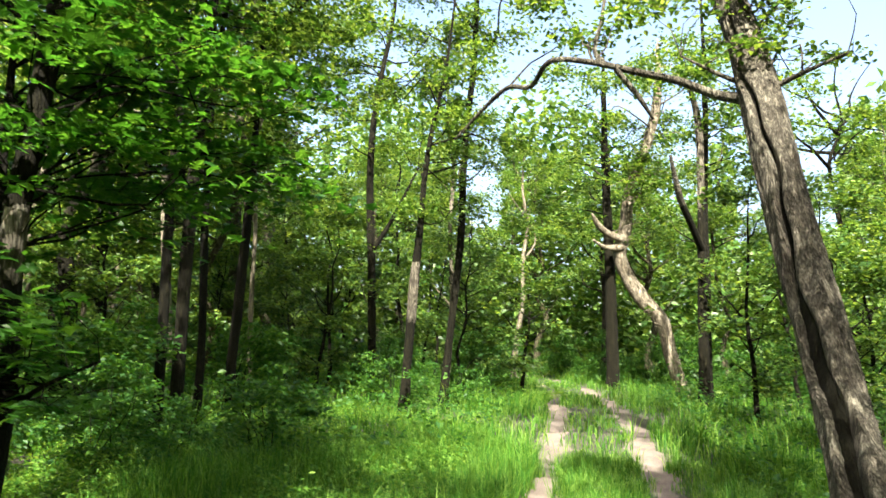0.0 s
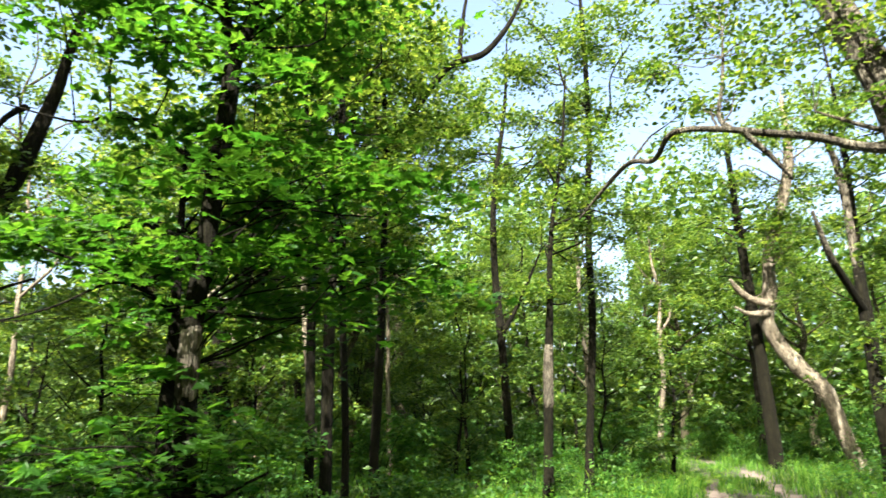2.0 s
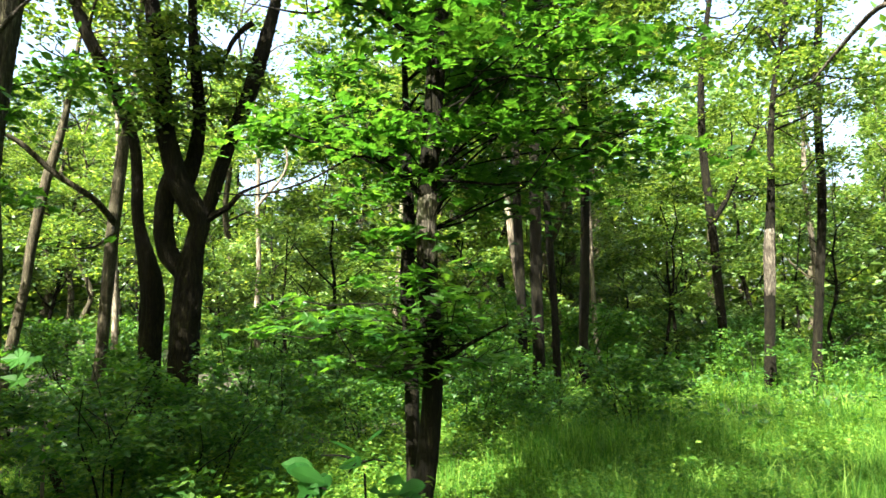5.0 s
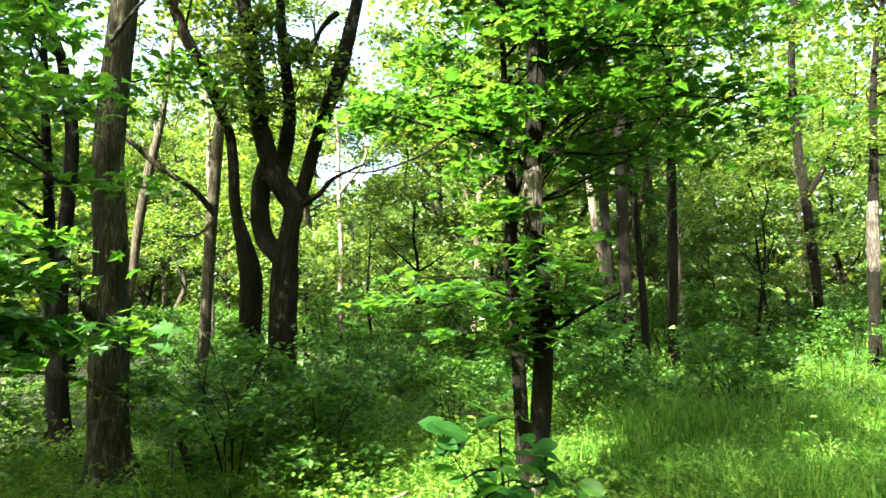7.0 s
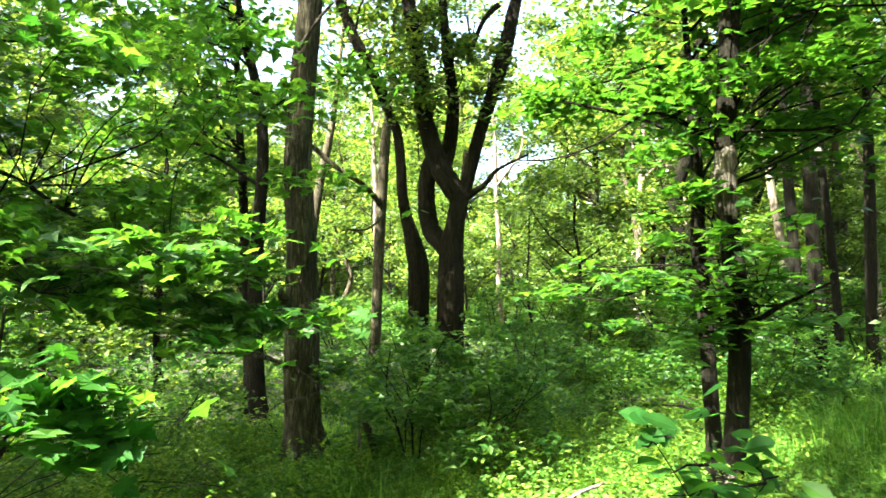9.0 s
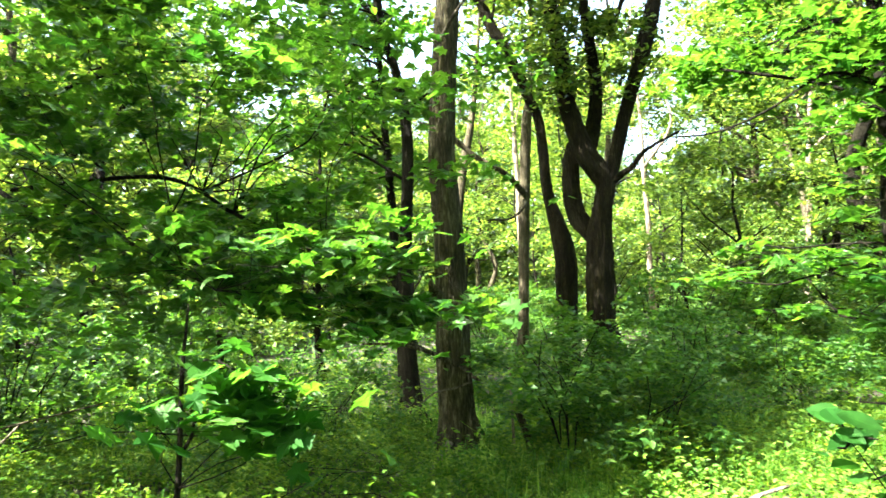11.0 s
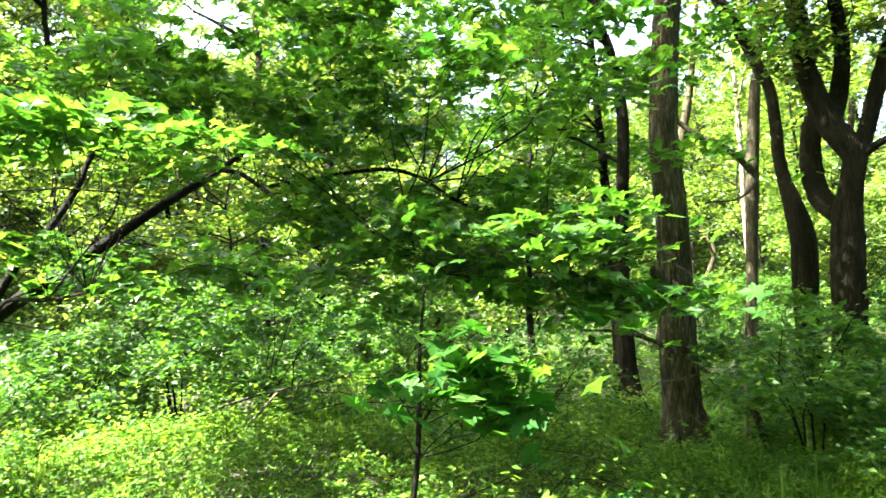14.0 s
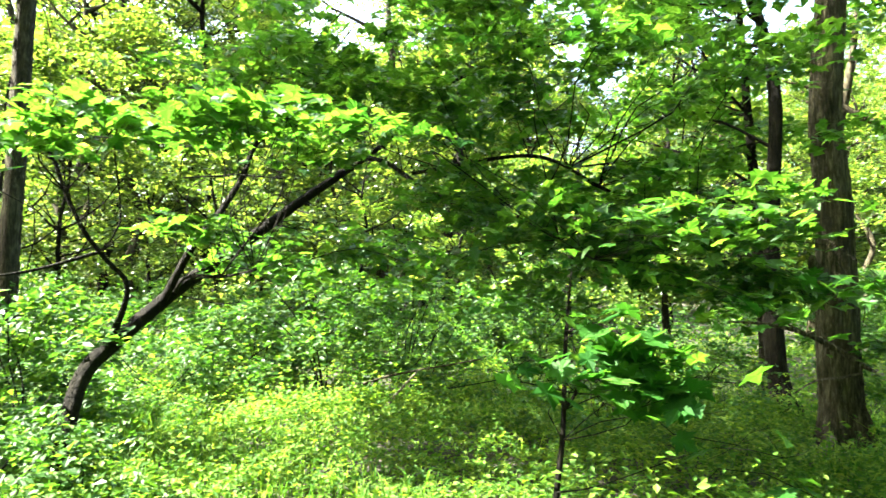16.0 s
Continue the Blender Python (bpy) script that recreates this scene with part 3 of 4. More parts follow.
def near_twin_tree():
    """The young tree that stands close by, with a thinner stem behind it."""
    rng = np.random.default_rng(41)
    trunk = [(-2.20, 3.26, -0.12, 0.085), (-2.19, 3.27, 0.24, 0.067), (-2.14, 3.3, 0.62, 0.061), (-2.11, 3.31, 1.0, 0.059), (-2.11, 3.31, 1.33, 0.059), (-2.13, 3.3, 1.65, 0.057), (-2.14, 3.3, 1.92, 0.058),
             (-2.13, 3.3, 2.23, 0.056), (-2.10, 3.31, 2.61, 0.056), (-2.08, 3.34, 3.09, 0.055), (-2.07, 3.38, 3.5, 0.054), (-2.06, 3.41, 3.89, 0.056), (-1.98, 3.46, 4.15, 0.046), (-1.95, 3.47, 4.9, 0.040), (-1.85, 3.5, 6.2, 0.028), (-1.9, 3.5, 7.8, 0.010)]
    left = [(-2.06, 3.41, 3.85, 0.042), (-2.13, 3.37, 4.11, 0.034), (-2.2, 3.33, 4.5, 0.027), (-2.4, 3.3, 5.6, 0.01)]
    r = [(-2.12, 3.31, 1.13, 0.022), (-2.0, 3.28, 1.18, 0.016), (-1.87, 3.25, 1.26, 0.012), (-1.6, 3.2, 1.38, 0.006)]
    lft = [(-2.14, 3.3, 2.1, 0.018), (-2.24, 3.2, 2.23, 0.013), (-2.33, 3.1, 2.31, 0.010), (-2.44, 2.99, 2.33, 0.007), (-2.63, 2.82, 2.18, 0.006), (-2.81, 2.64, 2.09, 0.005), (-2.95, 2.47, 2.08, 0.003)]
    upper = [(-2.09, 3.33, 2.95, 0.024), (-2.16, 3.36, 3.05, 0.018), (-2.33, 3.33, 3.2, 0.014), (-2.52, 3.29, 3.37, 0.012), (-2.74, 3.22, 3.41, 0.010), (-2.92, 3.15, 3.36, 0.008), (-3.3, 3.0, 3.45, 0.004)]
    clumps = np.vstack([ellipsoid(rng, 40, (-1.8, 3.7, 2.85), (1.15, 0.95, 0.8), 0.42, 0.1), ellipsoid(rng, 34, (-2.2, 3.6, 4.5), (1.5, 1.3, 1.1), 0.5, 0.1), ellipsoid(rng, 44, (-2.0, 3.6, 6.6), (2.0, 1.7, 1.5), 0.5, 0.1),
                        ellipsoid(rng, 11, (-2.55, 3.1, 1.35), (0.7, 0.5, 0.2), 0.22), ellipsoid(rng, 9, (-1.8, 3.3, 1.28), (0.5, 0.4, 0.16), 0.2),
                        ellipsoid(rng, 9, (-2.5, 3.3, 2.2), (0.6, 0.5, 0.4), 0.25),
                        ellipsoid(rng, 16, (-2.12, 3.05, 1.45), (0.5, 0.22, 0.45), 0.22, 0.0), ellipsoid(rng, 8, (-2.3, 3.05, 2.45), (0.45, 0.2, 0.35), 0.22, 0.0)])
    tree("young_maple", "young maple with layered leafy boughs, shade painted into its bark", [trunk, left, r, lft, upper], clumps, 11500, 0.085, M_SHADEBARK, M_MAPLE, 41, LOBED, 22, 0.04, 0.3, flat=0.18, tilt=0.32, step=0.04, singles=260, r0=0.009,
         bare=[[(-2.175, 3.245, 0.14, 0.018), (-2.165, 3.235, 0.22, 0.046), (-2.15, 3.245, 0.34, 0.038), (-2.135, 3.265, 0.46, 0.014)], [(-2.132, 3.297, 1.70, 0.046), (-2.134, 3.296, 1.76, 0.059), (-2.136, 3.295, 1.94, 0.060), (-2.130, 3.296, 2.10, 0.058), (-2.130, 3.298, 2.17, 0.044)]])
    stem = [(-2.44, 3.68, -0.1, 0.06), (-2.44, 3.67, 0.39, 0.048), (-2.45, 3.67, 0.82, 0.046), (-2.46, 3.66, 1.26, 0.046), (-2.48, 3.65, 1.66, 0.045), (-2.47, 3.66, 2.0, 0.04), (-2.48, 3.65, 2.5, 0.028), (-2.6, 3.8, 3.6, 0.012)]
    tree("thin_maple", "thin dark maple stem close behind a thicker one", [stem], ellipsoid(rng, 12, (-2.8, 4.0, 2.9), (0.9, 0.7, 0.8), 0.35), 1700, 0.085, M_SHADEBARK, M_MAPLE, 42, LOBED, 14, 0.04, 0.3, flat=0.3)


def rough_elm():
    rng = np.random.default_rng(51)
    trunk = [(-5.42, 2.66, -0.18, 0.20), (-5.44, 2.66, 0.05, 0.165), (-5.45, 2.67, 0.3, 0.146), (-5.46, 2.66, 0.7, 0.145), (-5.46, 2.66, 1.3, 0.134), (-5.46, 2.65, 1.87, 0.124), (-5.48, 2.62, 2.45, 0.115), (-5.46, 2.65, 3.14, 0.109),
             (-5.43, 2.7, 3.85, 0.104), (-5.42, 2.73, 4.44, 0.098), (-5.3, 2.8, 6.5, 0.09), (-5.4, 2.8, 9, 0.05), (-5.3, 2.9, 11, 0.02)]
    knob = [(-5.42, 2.52, 1.28, 0.05), (-5.33, 2.40, 1.36, 0.035), (-5.28, 2.36, 1.42, 0.012)]
    root = [(-5.45, 2.67, 0.55, 0.08), (-5.41, 2.70, 0.32, 0.10), (-5.36, 2.73, 0.12, 0.12), (-5.31, 2.77, -0.12, 0.14)]
    w1 = [(-5.59, 1.88, 0.93, 0.006), (-5.45, 2.1, 0.92, 0.012), (-5.34, 2.26, 0.88, 0.015), (-5.27, 2.46, 0.79, 0.018), (-5.12, 2.60, 0.66, 0.019), (-5.04, 2.64, 0.62, 0.008)]
    w2 = [(-5.29, 2.22, 0.44, 0.005), (-5.22, 2.33, 0.54, 0.007), (-5.14, 2.47, 0.57, 0.008), (-5.06, 2.55, 0.61, 0.008), (-5.04, 2.53, 0.68, 0.004)]
    w4 = [(-5.43, 2.20, 0.95, 0.006), (-5.36, 2.38, 0.84, 0.012), (-5.28, 2.52, 0.74, 0.014)]
    w3 = [(-5.36, 2.55, 3.43, 0.02), (-5.0, 2.55, 3.62, 0.013), (-4.8, 2.58, 3.7, 0.005)]
    tree("rough_barked_tree", "straight tree with furrowed brown bark and a flared foot", [trunk, knob, root, w1, w4], ellipsoid(rng, 36, (-5.6, 2.7, 8.8), (2.6, 2.4, 2.4), 0.7), 9500, 0.13, M_BARK, M_LEAF, 51,
         PLAIN, 36, 0.05, 0.45, step=0.04, bare=[w2, w3])
    b2 = [(-7.15, 3.3, -0.2, 0.13), (-7.2, 3.2, 0.21, 0.1), (-7.23, 3.16, 0.86, 0.094), (-7.23, 3.17, 1.64, 0.075), (-7.21, 3.2, 2.31, 0.068), (-7.2, 3.22, 3.12, 0.063), (-7.25, 3.12, 3.87, 0.052), (-7.32, 2.98, 4.49, 0.046), (-7.5, 2.8, 7, 0.02)]
    tree("dark_maple", "dark-stemmed maple with a crooked foot", [b2], ellipsoid(rng, 32, (-7.6, 2.8, 5.0), (1.8, 1.6, 2.6), 0.6), 6200, 0.10, M_SHADEBARK, M_MAPLE, 52, OVAL, 18, 0.06, 0.4, flat=0.3)
    b3 = [(-8.05, 3.55, -0.1, 0.08), (-8.06, 3.52, 0.75, 0.063), (-8.08, 3.47, 1.98, 0.062), (-8.1, 3.43, 2.93, 0.05), (-8.12, 3.39, 3.56, 0.044), (-8.2, 3.3, 6, 0.015)]
    tree("dark_maple", "slim dark maple in deep leaf shade", [b3], ellipsoid(rng, 24, (-8.5, 3.0, 3.6), (1.5, 1.3, 2.0), 0.5), 4200, 0.10, M_SHADEBARK, M_MAPLE, 53, OVAL, 12, flat=0.3)


def forked_oaks():
    rng = np.random.default_rng(61)
    # the stout stem bends left above its fork; a second stem leaves it lower down and grows back into it
    trunk = [(-7.07, 5.89, -0.09, 0.240), (-7.02, 5.87, 0.50, 0.185), (-6.98, 5.85, 1.09, 0.175), (-6.97, 5.87, 1.69, 0.165), (-6.97, 5.90, 2.07, 0.150), (-6.90, 5.91, 2.40, 0.120), (-6.89, 5.96, 2.66, 0.125), (-6.96, 5.89, 2.86, 0.140), (-7.11, 5.81, 3.14, 0.135), (-7.19, 5.72, 3.52, 0.122), (-7.24, 5.64, 3.91, 0.110), (-7.24, 5.61, 4.36, 0.100), (-7.27, 5.54, 4.82, 0.098), (-7.31, 5.47, 5.28, 0.090), (-7.34, 5.40, 5.81, 0.080), (-7.33, 5.33, 6.57, 0.060), (-7.30, 5.20, 8.24, 0.020)]
    b = [(-6.93, 5.95, 2.51, 0.100), (-6.86, 5.98, 2.71, 0.100), (-6.81, 6.06, 2.98, 0.088), (-6.72, 6.15, 3.45, 0.086), (-6.61, 6.25, 3.92, 0.086), (-6.52, 6.35, 4.31, 0.090), (-6.42, 6.44, 4.79, 0.098), (-6.34, 6.52, 5.28, 0.085), (-6.27, 6.59, 5.77, 0.070), (-6.19, 6.69, 6.77, 0.045), (-6.04, 6.80, 8.18, 0.015)]
    c = [(-6.98, 5.90, 1.88, 0.110), (-7.14, 5.89, 2.08, 0.125), (-7.28, 5.83, 2.25, 0.122), (-7.35, 5.81, 2.51, 0.120), (-7.35, 5.79, 2.86, 0.112), (-7.30, 5.80, 3.17, 0.100), (-7.22, 5.83, 3.38, 0.070)]
    m = [(-7.17, 5.90, 3.08, 0.120), (-7.18, 6.05, 3.41, 0.105), (-7.15, 6.11, 3.79, 0.090), (-7.15, 6.13, 4.19, 0.080), (-7.21, 6.09, 4.81, 0.070), (-7.22, 6.02, 5.44, 0.060), (-7.20, 5.96, 6.24, 0.030)]
    d = [(-6.84, 6.00, 2.67, 0.050), (-6.68, 6.05, 2.77, 0.042), (-6.54, 6.09, 2.84, 0.034), (-6.39, 6.12, 2.99, 0.026), (-6.27, 6.21, 3.08, 0.018), (-6.02, 6.38, 3.21, 0.012)]
    e = [(-6.74, 6.08, 4.69, 0.020), (-6.69, 6.21, 5.07, 0.030), (-6.57, 6.28, 5.26, 0.035), (-6.46, 6.36, 5.37, 0.040)]
    clumps = np.vstack([ellipsoid(rng, 30, (-7.0, 6.0, 7.6), (2.4, 2.0, 1.8), 0.6), ellipsoid(rng, 20, (-7.3, 5.7, 4.7), (0.9, 0.6, 0.9), 0.30), ellipsoid(rng, 10, (-6.7, 6.2, 4.6), (0.6, 0.5, 0.6), 0.28), ellipsoid(rng, 12, (-7.15, 5.5, 4.3), (0.6, 0.3, 0.8), 0.24), ellipsoid(rng, 7, (-6.45, 6.0, 4.1), (0.4, 0.3, 0.5), 0.22)])
    tree("forked_oak", "stout oak forking low into three dark limbs", [trunk, b, c, m, d, e], clumps, 9500, 0.09, M_SHADEBROWN, M_LEAF, 61, OVAL, 44, 0.07, 0.35, step=0.05)
    j2 = [(-7.86, 6.07, -0.34, 0.190), (-7.81, 6.04, 0.45, 0.145), (-7.85, 6.07, 1.09, 0.145), (-7.81, 6.05, 1.73, 0.150), (-7.88, 6.02, 2.13, 0.125), (-7.98, 5.96, 2.55, 0.085), (-8.01, 5.91, 2.87, 0.075), (-8.04, 5.91, 3.29, 0.072), (-8.06, 5.86, 3.78, 0.070), (-8.14, 5.77, 4.10, 0.075), (-8.24, 5.65, 4.51, 0.080), (-8.32, 5.49, 4.87, 0.080), (-8.45, 5.36, 5.23, 0.078), (-8.55, 5.25, 5.64, 0.070), (-8.65, 5.12, 6.13, 0.060), (-8.78, 4.88, 7.76, 0.020)]
    s2 = [(-7.78, 6.06, 1.81, 0.090), (-7.75, 5.93, 2.12, 0.070), (-7.75, 5.91, 2.36, 0.020)]
    tree("leaning_oak", "dark oak stem leaning beside a stouter forked one", [j2, s2], ellipsoid(rng, 26, (-8.7, 5.3, 7.2), (2.0, 1.8, 1.8), 0.6), 4200, 0.11, M_SHADEBROWN, M_LEAF, 62, PLAIN, 36, 0.07, 0.35, step=0.06)
    k = [(-9.05, 6.1, -0.1, 0.12), (-9.0, 6.17, 0.75, 0.085), (-8.98, 6.2, 1.6, 0.083), (-8.96, 6.23, 2.45, 0.088), (-8.93, 6.27, 3.33, 0.088), (-8.89, 6.31, 4.04, 0.08), (-8.87, 6.35, 4.4, 0.05), (-8.83, 6.4, 4.95, 0.04), (-8.79, 6.44, 6.24, 0.03), (-8.7, 6.5, 8, 0.012)]
    kb = [(-8.9, 6.2, 2.85, 0.05), (-8.82, 5.8, 3.12, 0.042), (-9.03, 5.38, 3.41, 0.04), (-9.2, 4.98, 3.77, 0.034), (-9.4, 4.6, 3.95, 0.012)]
    kc = [(-8.9, 6.2, 2.75, 0.03), (-8.5, 5.9, 2.6, 0.02), (-8.2, 5.4, 2.35, 0.014), (-8.1, 4.9, 2.3, 0.006)]
    tree("grey_barked_tree", "grey smooth-barked tree with one drooping dark bough", [k, kb, kc], ellipsoid(rng, 14, (-9.0, 6.6, 6.8), (1.6, 1.5, 1.6), 0.5), 2400, 0.11, M_GREYBARK, M_LEAF, 64, PLAIN, 18, 0.03, 0.3)
    l = [(-11.7, 6.3, -0.1, 0.11), (-11.53, 6.54, 1.87, 0.075), (-11.49, 6.6, 2.67, 0.08), (-11.4, 6.73, 3.8, 0.08), (-11.32, 6.86, 4.54, 0.07), (-11.25, 6.98, 5.51, 0.045), (-11.0, 7.1, 8, 0.02)]
    tree("grey_barked_tree", "slim grey tree leaning among bright leaves", [l], ellipsoid(rng, 14, (-11.2, 7.2, 7.2), (1.7, 1.5, 1.8), 0.55), 2400, 0.12, M_GREYBARK, M_LEAF, 65, PLAIN, 14, 0.03, 0.3)


def spreading_maple():
    """The low maple whose boughs reach over the clearing."""
    rng = np.random.default_rng(71)
    trunk = [(-4.55, -2.5, -0.1, 0.085), (-4.6, -2.5, 0.3, 0.068), (-4.81, -2.5, 0.67, 0.068), (-5.06, -2.43, 0.84, 0.070), (-5.32, -2.31, 1.02, 0.070), (-5.59, -2.14, 1.23, 0.066), (-5.89, -1.81, 1.53, 0.062), (-6.16, -1.47, 1.85, 0.054),
             (-6.41, -1.18, 2.11, 0.048), (-6.63, -0.9, 2.35, 0.034), (-6.9, -0.4, 2.8, 0.02), (-7.0, 0.2, 3.2, 0.01)]
    limbs = [
        [(-5.0, -2.42, 0.86, 0.036), (-4.9, -2.28, 1.2, 0.022), (-4.81, -2.37, 1.37, 0.020), (-4.73, -2.47, 1.54, 0.019), (-4.66, -2.55, 1.77, 0.017), (-4.6, -2.61, 1.99, 0.016), (-4.52, -2.69, 2.03, 0.013), (-4.4, -2.9, 2.15, 0.006)],
        [(-4.6, -2.61, 1.95, 0.018), (-4.58, -2.55, 2.1, 0.014), (-4.56, -2.4, 2.35, 0.006)],
        [(-4.78, -2.4, 1.42, 0.016), (-4.55, -2.7, 1.3, 0.012), (-4.3, -3.0, 1.25, 0.006)],
        [(-5.4, -2.25, 1.08, 0.042), (-5.42, -2.05, 1.48, 0.036), (-5.56, -1.9, 1.74, 0.033), (-5.69, -1.77, 2.03, 0.03), (-5.81, -1.7, 2.29, 0.026), (-5.97, -1.44, 2.6, 0.018), (-6.1, -1.2, 3.3, 0.008)],
        [(-6.62, -1.0, 2.33, 0.032), (-6.29, -0.74, 2.25, 0.026), (-5.95, -0.43, 1.99, 0.025), (-5.6, -0.21, 1.84, 0.023), (-5.23, 0.0, 1.72, 0.02), (-4.85, 0.24, 1.62, 0.014), (-4.48, 0.34, 1.48, 0.012), (-4.1, 0.43, 1.36, 0.006)],
        [(-6.1, -0.5, 2.12, 0.022), (-5.7, 0.4, 2.2, 0.021), (-5.21, 0.79, 1.9, 0.018), (-4.89, 1.0, 1.71, 0.015), (-4.57, 1.19, 1.57, 0.008)],
        [(-6.5, -1.0, 2.25, 0.024), (-6.14, -0.64, 2.44, 0.021), (-5.96, -0.27, 2.77, 0.018), (-5.75, 0.03, 2.9, 0.018), (-5.54, 0.3, 2.96, 0.015), (-5.3, 0.58, 2.95, 0.007)],
        [(-5.5, -2.2, 1.15, 0.02), (-5.21, -2.02, 1.27, 0.019), (-5.03, -1.75, 1.27, 0.015), (-4.84, -1.49, 1.31, 0.008)],
    ]
    clumps = np.vstack([ellipsoid(rng, 76, (-5.2, 0.3, 2.65), (1.3, 2.2, 1.35), 0.40, 0.0), ellipsoid(rng, 24, (-4.5, 0.6, 1.55), (0.8, 1.7, 0.45), 0.36, 0.0), ellipsoid(rng, 14, (-6.1, -1.8, 2.9), (0.7, 0.9, 0.5), 0.36, 0.0),
                        ellipsoid(rng, 14, (-6.2, -0.8, 1.5), (0.6, 1.2, 0.4), 0.34, 0.0), ellipsoid(rng, 10, (-4.1, 1.3, 1.25), (0.5, 0.7, 0.3), 0.3, 0.1), ellipsoid(rng, 16, (-3.7, -1.2, 2.02), (0.35, 0.75, 0.12), 0.2, 0.1),
                        ellipsoid(rng, 5, (-3.5, 0.6, 1.55), (0.35, 0.5, 0.14), 0.2, 0.1), ellipsoid(rng, 12, (-5.3, -1.7, 1.55), (0.5, 0.6, 0.3), 0.26, 0.1), ellipsoid(rng, 12, (-3.9, -2.25, 2.03), (0.4, 0.65, 0.14), 0.22, 0.1)])
    tree("spreading_maple", "low spreading maple with thin dark boughs and broad leaves", [[(x, y, z, 0.72 * r) for x, y, z, r in trunk], *[[(x, y, z, 0.72 * r) for x, y, z, r in s] for s in limbs]], clumps, 9200, 0.096, M_SHADEBARK, M_MAPLE, 71, LOBED, 18, 0.05, 0.3, flat=0.22, tilt=0.48, step=0.05, singles=300, sprays=4, r0=0.0065)


def saplings():
    rng = np.random.default_rng(81)
    stem = [(-3.9, 0.17, -0.06, 0.017), (-3.9, 0.18, 0.22, 0.015), (-3.9, 0.21, 0.47, 0.014), (-3.89, 0.22, 0.74, 0.012), (-3.89, 0.23, 0.99, 0.01), (-3.89, 0.26, 1.3, 0.005)]
    side = [(-3.89, 0.22, 0.62, 0.010), (-3.83, 0.26, 0.71, 0.009), (-3.78, 0.3, 0.82, 0.006), (-3.6, 0.6, 0.9, 0.003)]
    spray = [(-3.89, 0.23, 1.0, 0.007), (-3.6, 0.3, 1.06, 0.005), (-3.35, 0.38, 1.0, 0.003)]
    clumps = cl((-3.45, -0.2, 0.88, 0.19), (-3.45, -0.04, 0.93, 0.20), (-3.4, 0.1, 1.0, 0.22), (-3.35, 0.25, 1.0, 0.22), (-3.32, 0.36, 0.96, 0.20), (-3.3, 0.48, 0.92, 0.20), (-3.3, 0.6, 0.86, 0.20),
                (-3.4, 0.25, 0.84, 0.20), (-3.4, 0.05, 0.84, 0.18), (-3.3, 0.62, 0.72, 0.20), (-3.25, 0.76, 0.6, 0.20), (-3.3, 0.5, 0.78, 0.19), (-3.7, 0.5, 0.9, 0.22), (-3.7, 0.0, 0.88, 0.20),
                (-3.2, 0.92, 0.56, 0.22), (-3.15, 1.02, 0.42, 0.22), (-3.3, 0.78, 0.84, 0.2), (-3.45, -0.38, 0.80, 0.2), (-3.1, 0.85, 0.34, 0.2))
    tree("maple_sapling", "thin maple sapling with a tier of broad leaves", [stem, side, spray], clumps, 20, 0.115, M_SHADEBARK, M_MAPLE, 81, LOBED, 10, 0.02, 0.2, flat=0.7, tilt=0.55, step=0.05, r0=0.005, singles=150)
    s2 = [(-1.62, 1.97, -0.06, 0.010), (-1.64, 1.97, 0.4, 0.008), (-1.66, 1.96, 0.86, 0.004)]
    tree("broadleaf_seedling", "knee-high seedling with broad bright green leaves", [s2], cl((-1.62, 1.92, 0.74, 0.24), (-1.82, 1.86, 0.80, 0.20), (-1.66, 1.96, 0.90, 0.14), (-1.5, 2.02, 0.68, 0.22), (-1.75, 2.1, 0.62, 0.26), (-1.52, 1.9, 0.56, 0.22)), 6, 0.10, M_SHADEBARK, M_MAPLE, 82, BROAD, 8, 0.0, 0.0, flat=0.7, singles=75)


def tall_edge_tree():
    """The trunk at the far edge of the clearing; its unseen high crown adds shade."""
    rng = np.random.default_rng(91)
    trunk = [(-8.42, -5.05, -0.1, 0.15), (-8.44, -5.04, 0.83, 0.112), (-8.45, -5.03, 1.4, 0.108), (-8.46, -5.0, 2.2, 0.105), (-8.5, -4.9, 5, 0.10), (-8.8, -4.8, 8.5, 0.09), (-8.7, -4.9, 12, 0.06), (-8.8, -4.8, 15.5, 0.02)]
    tree("unseen_crown_tree", "tall grey-brown tree, its unseen crown far up added for shade", [trunk], ellipsoid(rng, 28, (-8.8, -4.9, 12.6), (2.8, 2.8, 2.8), 0.85), 4800, 0.17, M_BARK, M_LEAF, 91, PLAIN, 18, 0.06, 0.4)


def stick(name, label, line, mat, sides=9):
    ob = tagged(new(name, stem_mesh(name, [(x - line[0][0], y - line[0][1], z - line[0][2], r) for x, y, z, r in line], mat, (0, 0, 0), sides, 0.04, 0.06, 5)), label, "stick")
    ob.location = line[0][:3]


